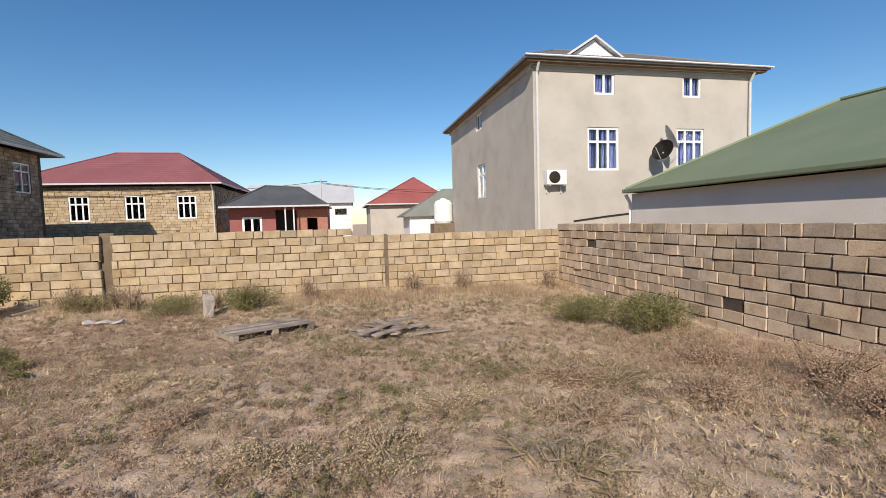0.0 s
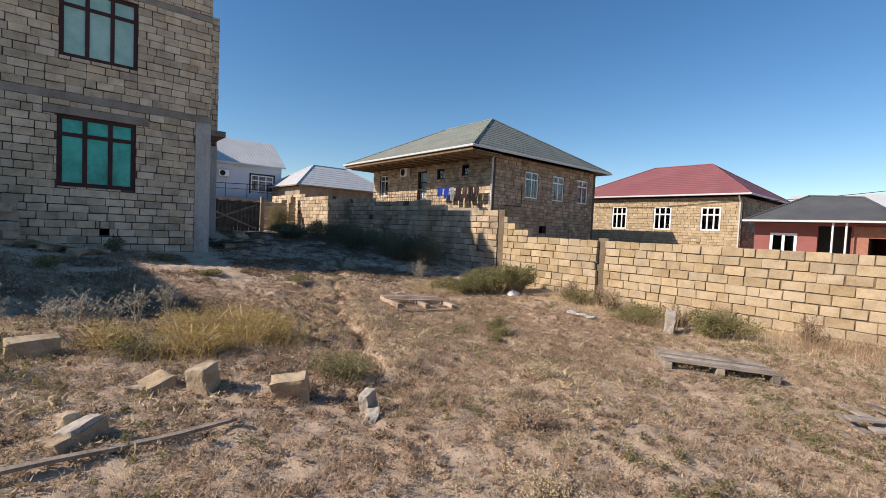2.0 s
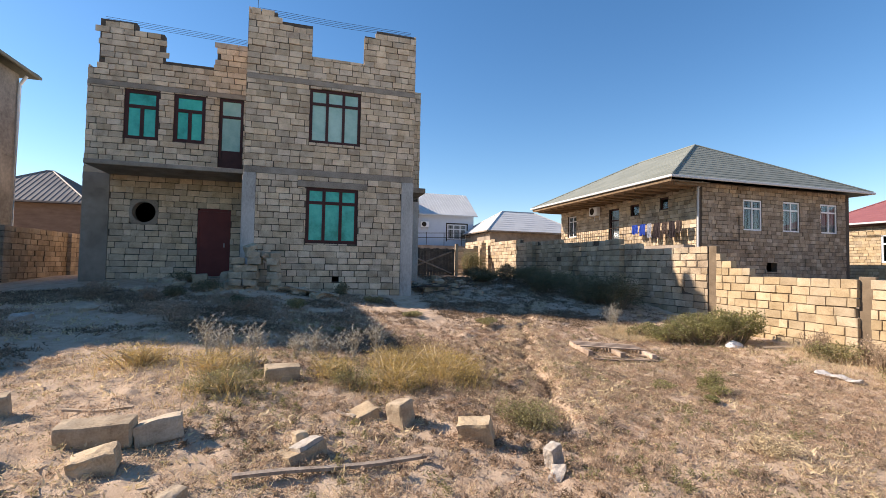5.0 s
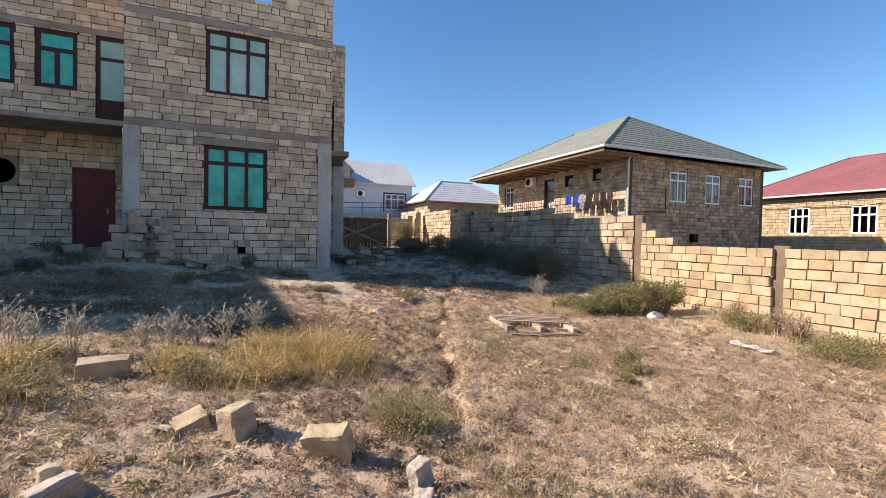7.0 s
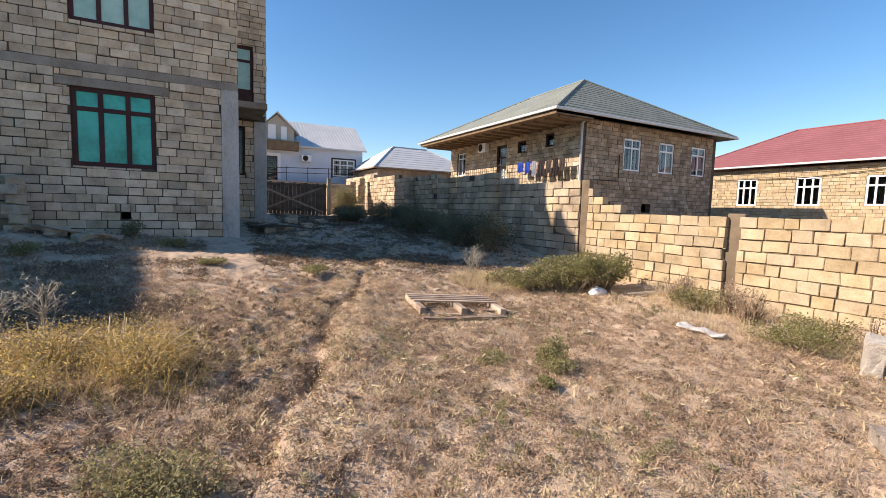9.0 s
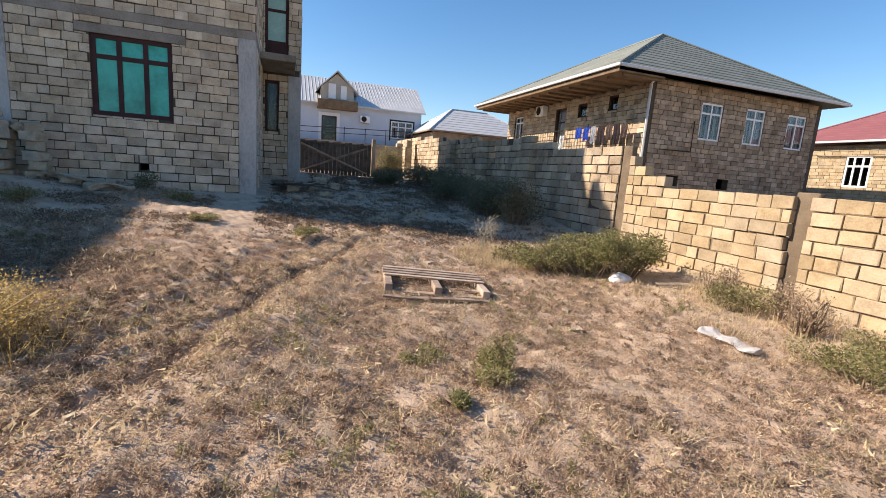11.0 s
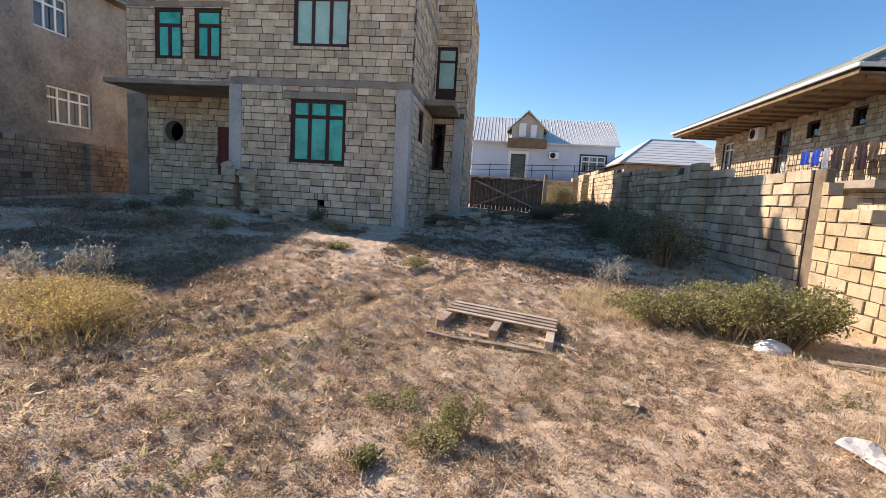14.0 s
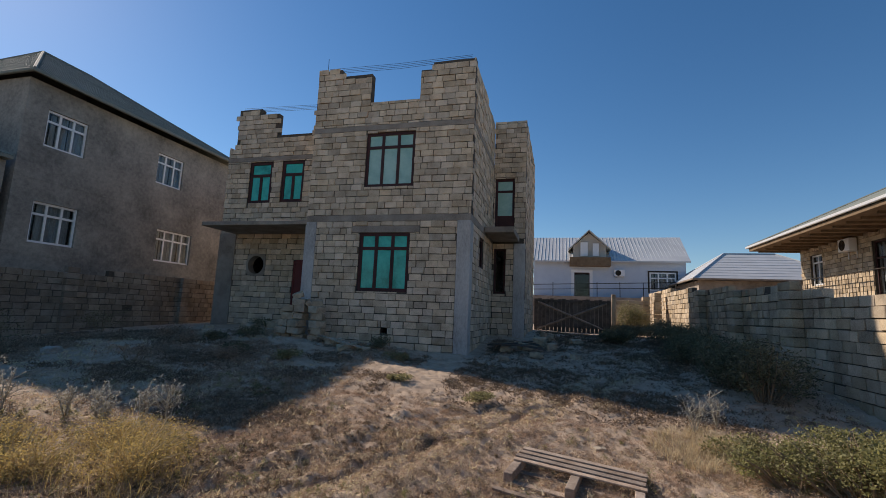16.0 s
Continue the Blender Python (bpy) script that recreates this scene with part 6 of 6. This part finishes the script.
matted("olive_mat", "olive low weeds in patches", OLIVE, spots_by(3, 3000, *NEAR, lambda x, y: lush(x, y) * (0.12 + 0.88 * smooth(0.5, 0.68, nz(x, y, 0.9, 23))) * (0.3 + 0.7 * smooth(-3.5, -0.5, x))), 34, 0.018, 3, 0.11, 0.06)
matted("dark_mat", "dark withered weeds in patches", STEM, spots_by(33, 3000, *NEAR, lambda x, y: lush(x, y) * (0.08 + 0.25 * smooth(0.5, 0.64, nz(x, y, 2.9, 41)) + 0.48 * max(0, -bank(x, y)))), 18, 0.018, 33, 0.07, 0.04)
matted("withered_mat", "brown withered weed clumps on rough soil", BROWN_WEED, spots_by(38, 9000, (-10, 0.5), (5.0, 9.8), lambda x, y: (0.12 + 0.88 * smooth(0.48, 0.62, nz(x, y, 3.3, 61))) * (0.4 + 0.6 * smooth(2.5, -2.5, x))), 22, 0.022, 38, 0.08, 0.06)
matted("reddish_mat", "reddish brown dry weeds over the worn yard", REDDISH, spots_by(39, 6000, (-9.5, 2.5), (-1.5, 10.2), lambda x, y: (0.3 + 0.7 * smooth(0.42, 0.62, nz(x, y, 1.9, 71))) * smooth(-1.5, -3.0, x)), 24, 0.018, 39, 0.14, 0.045)
def foreground(x, y):
    """The weedy stretch before the brown wall and the starting place."""
    return smooth(-2.5, 0.5, x) * smooth(6.5, 4.0, y)


matted("umber_clumps", "small dark withered clumps on broken soil", UMBER_WEED, spots_by(81, 2300, (-9.5, 0.0), (5.0, 9.5), lambda x, y: lush(x, y) * (0.06 + 0.26 * smooth(0.5, 0.66, nz(x, y, 1.1, 83)) + 1.1 * max(0, -bank(x, y)) + 0.06 * foreground(x, y)), (0.5, 1.3)), 46, 0.024, 81, 0.055, 0.055)
matted("brown_clumps", "small brown dry clumps over the yard", BROWN_WEED, spots_by(82, 2600, (-9.5, 0.0), (5.0, 10.5), lambda x, y: lush(x, y) * (0.2 + 0.8 * smooth(0.46, 0.64, nz(x, y, 1.4, 86))), (0.5, 1.4)), 40, 0.026, 82, 0.06, 0.06)
matted("olive_clumps", "small dull green clumps over the yard", OLIVE, spots_by(83, 1300, (-9.5, 0.0), (5.0, 10.5), lambda x, y: lush(x, y) * smooth(0.45, 0.62, nz(x, y, 0.8, 88)) * (0.35 + 0.65 * foreground(x, y)), (0.6, 1.6)), 60, 0.024, 83, 0.07, 0.07)
tufts("dry_grass", "short straw grass among the weeds", STRAW, spots_by(34, 3600, *NEAR, lambda x, y: lush(x, y) * (0.1 + 0.9 * smooth(0.42, 0.62, nz(x, y, 0.8, 3)))), 10, 0.075, 0.0018, 1.6, 34, 0.12)
tufts("dry_stalks", "russet dry stalks among the weeds", RUSSET, spots_by(35, 2600, *NEAR, lambda x, y: lush(x, y) * smooth(0.5, 0.66, nz(x, y, 1.1, 11))), 9, 0.12, 0.0016, 1.1, 35, 0.11)
matted("rut_mat", "withered weeds along the rut", UMBER_WEED, spots_by(36, 1800, (-13, 3), (-2, 9), lambda x, y: 1.0 if rut_dist(x, y) < 0.12 and nz(x, y, 1.2, 8) > 0.46 else 0.0), 22, 0.018, 36, 0.07, 0.04)
matted("rut_straw_mat", "straw weeds along the rut", STRAW, spots_by(37, 900, (-13, 3), (-2, 9), lambda x, y: 1.0 if rut_dist(x, y) < 0.6 and nz(x, y, 1.7, 9) > 0.45 else 0.0), 22, 0.024, 37, 0.12, 0.06)
matted("far_mat", "thin dry weeds towards the house", STRAW, spots_by(4, 2600, *ALL, lambda x, y: smooth(0.45, 0.65, nz(x, y, 0.6, 5)) * lush(x, y)), 10, 0.05, 4, 0.15, 0.05)
matted("far_olive_mat", "dull withered weeds before the house", BROWN_WEED, spots_by(14, 2200, (-16, -8), (-5.5, 4.5), lambda x, y: smooth(0.5, 0.66, nz(x, y, 0.6, 15)) * smooth(3.6, 1.0, y)), 22, 0.045, 14, 0.2, 0.06)
# Withered weeds plus extra dark cover that deepens the shade on the soil
matted("passage_mat", "withered weeds in the side passage, thickened to deepen its shade", UMBER_WEED, spots_by(16, 5200, (-23, 4.5), (-9.5, 11.5), lambda x, y: 0.22 + 0.78 * smooth(0.42, 0.62, nz(x, y, 1.0, 18))), 16, 0.045, 16, 0.2, 0.05)
matted("yard_mat", "withered weeds before the house, thickened to deepen its shade", UMBER_WEED, spots_by(17, 4600, (-16, -8), (-5.5, 3.5), lambda x, y: smooth(0.45, 0.68, nz(x, y, 0.8, 19))), 18, 0.04, 17, 0.2, 0.05)
tufts("straw_litter", "flattened straw litter on the soil", STRAW, spots_by(5, 3600, *NEAR, lambda x, y: 0.3 + 0.7 * nz(x, y, 1.5, 7)), 6, 0.02, 0.0018, 4.0, 5, 0.16)
tufts("twig_litter", "dark twig litter on the soil", STEM, spots_by(6, 2600, *NEAR, lambda x, y: smooth(0.4, 0.6, nz(x, y, 1.3, 31))), 6, 0.02, 0.0016, 4.0, 6, 0.14)
tufts("wall_grass", "tall russet dry grass along the sunlit wall", RUSSET, spots_by(7, 560, (-1.0, 9.6), (5.8, 11.7), lambda x, y: smooth(9.6, 11.3, y) * smooth(0.35, 0.6, nz(x, y, 0.9, 2))), 14, 0.2, 0.0022, 0.9, 7, 0.14)
tufts("wall_straw", "pale tall dry grass along the wall", STRAW, spots_by(8, 900, (-6.5, 9.8), (5.8, 11.7), lambda x, y: 0.25 + 0.75 * smooth(10.4, 11.5, y)), 14, 0.2, 0.0022, 0.8, 8, 0.13)
matted("brush_mat", "tangled russet brush beside the brown wall", RUSSET, spots_by(9, 420, (2.4, 1.0), (5.7, 6.5), lambda x, y: smooth(2.6, 4.6, x) * smooth(0.4, 0.6, nz(x, y, 1.2, 90))), 60, 0.022, 9, 0.2, 0.13)
tufts("brush", "dry stalks in the russet brush", RUSSET, spots_by(11, 420, (2.4, 1.0), (5.7, 6.5), lambda x, y: smooth(2.6, 4.6, x)), 12, 0.15, 0.002, 1.3, 11, 0.2)
tufts("brush_straw", "pale dry grass beside the brown wall", STRAW, spots_by(10, 1300, (1.6, 1.0), (5.8, 11.0), lambda x, y: smooth(1.5, 4.0, x) * 0.8), 10, 0.085, 0.0018, 1.5, 10, 0.14)


def ring_spots(seed, n, cx, cy, rx, ry, size=(0.7, 1.3)):
    rng = random.Random(seed)
    out = []
    for _ in range(n):
        a, r = rng.uniform(0, 2 * math.pi), math.sqrt(rng.random())
        out.append((cx + rx * r * math.cos(a), cy + ry * r * math.sin(a), rng.uniform(*size) * (1.15 - 0.4 * r)))
    return out


gold = ring_spots(1, 150, -5.15, 2.75, 0.75, 0.75) + ring_spots(2, 50, -4.6, 2.0, 0.45, 0.5) + ring_spots(3, 50, -5.2, -0.5, 0.5, 0.9) + ring_spots(4, 30, -4.2, 0.2, 0.4, 0.7)
tufts("yellow_weeds", "thin yellow stalks of dried weed", GOLD, gold[::2], 10, 0.34, 0.0016, 1.1, 21, 0.18)
for i, (x, y, rx, ry, h, n) in enumerate(((-5.2, 2.85, 0.75, 0.6, 0.42, 7500), (-4.75, 2.15, 0.5, 0.4, 0.36, 4000), (-5.6, 2.3, 0.5, 0.5, 0.36, 3000), (-5.1, 0.0, 0.5, 0.5, 0.3, 2200), (-5.45, -0.9, 0.5, 0.5, 0.26, 1600), (-4.35, 0.25, 0.35, 0.4, 0.26, 3000), (-5.0, 1.35, 0.35, 0.35, 0.28, 2600))):
    bush(x, y, rx, ry, h, GOLD if i != 5 else OLIVE, n, 500 + i, "feathery yellow dried weed clump", "weed", size=0.02, stems=60, lobes=20, stem_mat=STRAW)
bl = ring_spots(5, 200, -8.9, 8.8, 0.8, 0.7)
tufts("bush_grass", "pale feathery grass beside the green bush", STRAW, bl, 24, 0.17, 0.0025, 0.9, 23, 0.14)


def thistle(x, y, h, seed):
    """A dry branching weed: stalks with side twigs and spiky heads."""
    rng = random.Random(seed)
    z = soil_z(x, y)
    t = thing("thistle", "silvery dry branching thistle on soil", "weed", (x, y, z), "thistles at the edge of the shade")
    bm, hd = bmesh.new(), bmesh.new()
    for k in range(7):
        a, ln = rng.uniform(0, 6.28), rng.uniform(0.08, 0.3) * h
        e = Vector((x + ln * math.cos(a), y + ln * math.sin(a), z + h * rng.uniform(0.6, 1.0)))
        s = Vector((x, y, z - 0.02))
        m1 = s.lerp(e, 0.5) + Vector((rng.uniform(-1, 1), rng.uniform(-1, 1), 0)) * 0.03
        tube(bm, [s, m1, e], 0.008, 4, 0.004)
        for j in range(6):
            o = m1.lerp(e, rng.random())
            q = o + Vector((rng.uniform(-1, 1), rng.uniform(-1, 1), rng.uniform(0.3, 1))) * 0.14 * h / 0.5
            tube(bm, [o, q], 0.005, 3, 0.0025)
            for _ in range(9):
                d = Vector((rng.gauss(0, 1), rng.gauss(0, 1), rng.gauss(0.4, 1))).normalized()
                sd = d.cross(Vector((0.3, 0.2, 1))).normalized() * 0.004
                c = q + d * 0.005
                hd.faces.new([hd.verts.new(p) for p in (c - sd, c + sd, q + d * rng.uniform(0.025, 0.05))])
    for _ in range(150):
        r_, a_ = abs(rng.gauss(0, 0.14)) * h / 0.5, rng.uniform(0, 6.28)
        c = Vector((x + r_ * math.cos(a_), y + r_ * math.sin(a_), z + h * rng.random() ** 1.6 * 0.8))
        d = Vector((rng.gauss(0, 1), rng.gauss(0, 1), rng.gauss(0.5, 1))).normalized()
        sd = d.cross(Vector((0.3, 0.2, 1))).normalized() * 0.006
        ln = rng.uniform(0.03, 0.06)
        hd.faces.new([hd.verts.new(p) for p in (c, c + d * ln * 0.5 + sd, c + d * ln, c + d * ln * 0.5 - sd)])
    tagged(part("branching", bm, SILVER, t), kind="stuff")
    tagged(part("flowering", hd, SILVER, t), kind="stuff")


rng = random.Random(12)
for i, (x, y) in enumerate(((-5.45, 0.05), (-5.6, 0.35), (-5.75, -0.2), (-6.0, 0.9), (-6.1, 1.45), (-6.3, 1.75), (-6.2, 1.15), (-6.35, 2.1), (-9.6, 8.9), (-9.9, 9.3), (-5.4, -2.8), (-5.55, -2.6), (-5.2, -2.95))):
    thistle(x, y, rng.uniform(0.36, 0.6), 300 + i)
for i, (x, y) in enumerate(((-4.6, 10.9), (-2.9, 10.5), (-5.0, 11.2), (-2.1, 10.7), (-0.9, 11.2), (1.6, 11.3), (5.2, 10.9), (-5.9, 11.1), (3.0, 11.4))):
    t_ = bush(x, y, 0.35, 0.25, 0.55, BROWN_WEED, 900, 400 + i, "dry brown twiggy weed beside the wall", "weed", size=0.03, stems=60, lobes=12)
for i, (x, y, r, h) in enumerate(((4.7, 3.5, 0.6, 0.42), (5.1, 2.5, 0.6, 0.45), (4.2, 2.7, 0.5, 0.32), (4.1, 4.4, 0.5, 0.22), (3.2, 3.4, 0.5, 0.2), (2.3, 4.4, 0.5, 0.2))):
    bush(x, y, r, r * 0.8, h, RUSSET, 3600, 430 + i, "tangled russet dry brush beside the wall", size=0.024, stems=60, lobes=12)


# ---- clods of dry soil ----
def clods(name, label, spots, seed):
    """Small broken lumps of soil, pressed into the ground. One object of stuff."""
    rng = np.random.default_rng(seed)
    base = np.array([(1, 0, 0), (0, 1, 0), (-1, 0, 0), (0, -1, 0), (0, 0, 1), (0, 0, -1), (0.7, 0.7, 0.3), (-0.7, -0.7, 0.3)])
    tri = np.array([(0, 6, 4), (6, 1, 4), (1, 2, 4), (2, 7, 4), (7, 3, 4), (3, 0, 4), (0, 6, 5), (6, 1, 5), (1, 2, 5), (2, 7, 5), (7, 3, 5), (3, 0, 5)])
    V, F = [], []
    for i, (x, y, s) in enumerate(spots):
        a = rng.uniform(0, 6.28)
        b = base * rng.uniform(0.7, 1.25, (8, 1)) * s * np.array([1.2, 0.9, 0.6])
        V.append(np.stack([b[:, 0] * np.cos(a) - b[:, 1] * np.sin(a) + x, b[:, 0] * np.sin(a) + b[:, 1] * np.cos(a) + y, b[:, 2] + soil_z(x, y) + 0.15 * s], 1))
        F.append(tri + 8 * i)
    me = bpy.data.meshes.new(name)
    me.from_pydata(np.concatenate(V).tolist(), [], np.concatenate(F).tolist())
    me.materials.append(SOIL)
    return tagged(new(name, me), label, "soil", kind="stuff")


clods("soil_clods", "dry crumbled clods of sandy soil", spots_by(71, 5000, *NEAR, lambda x, y: 0.12 + 0.88 * smooth(0.5, 0.66, nz(x, y, 0.9, 51)), (0.006, 0.02)), 71)
clods("rut_clods", "dry clods thrown up along the rut", spots_by(72, 1800, (-13, 3), (-2, 9), lambda x, y: 1.0 if 0.08 < rut_dist(x, y) < 0.42 else 0.0, (0.006, 0.02)), 72)

# ---- block courses of the walls, laid last ----
for job in LATER:
    lay_now(*job)
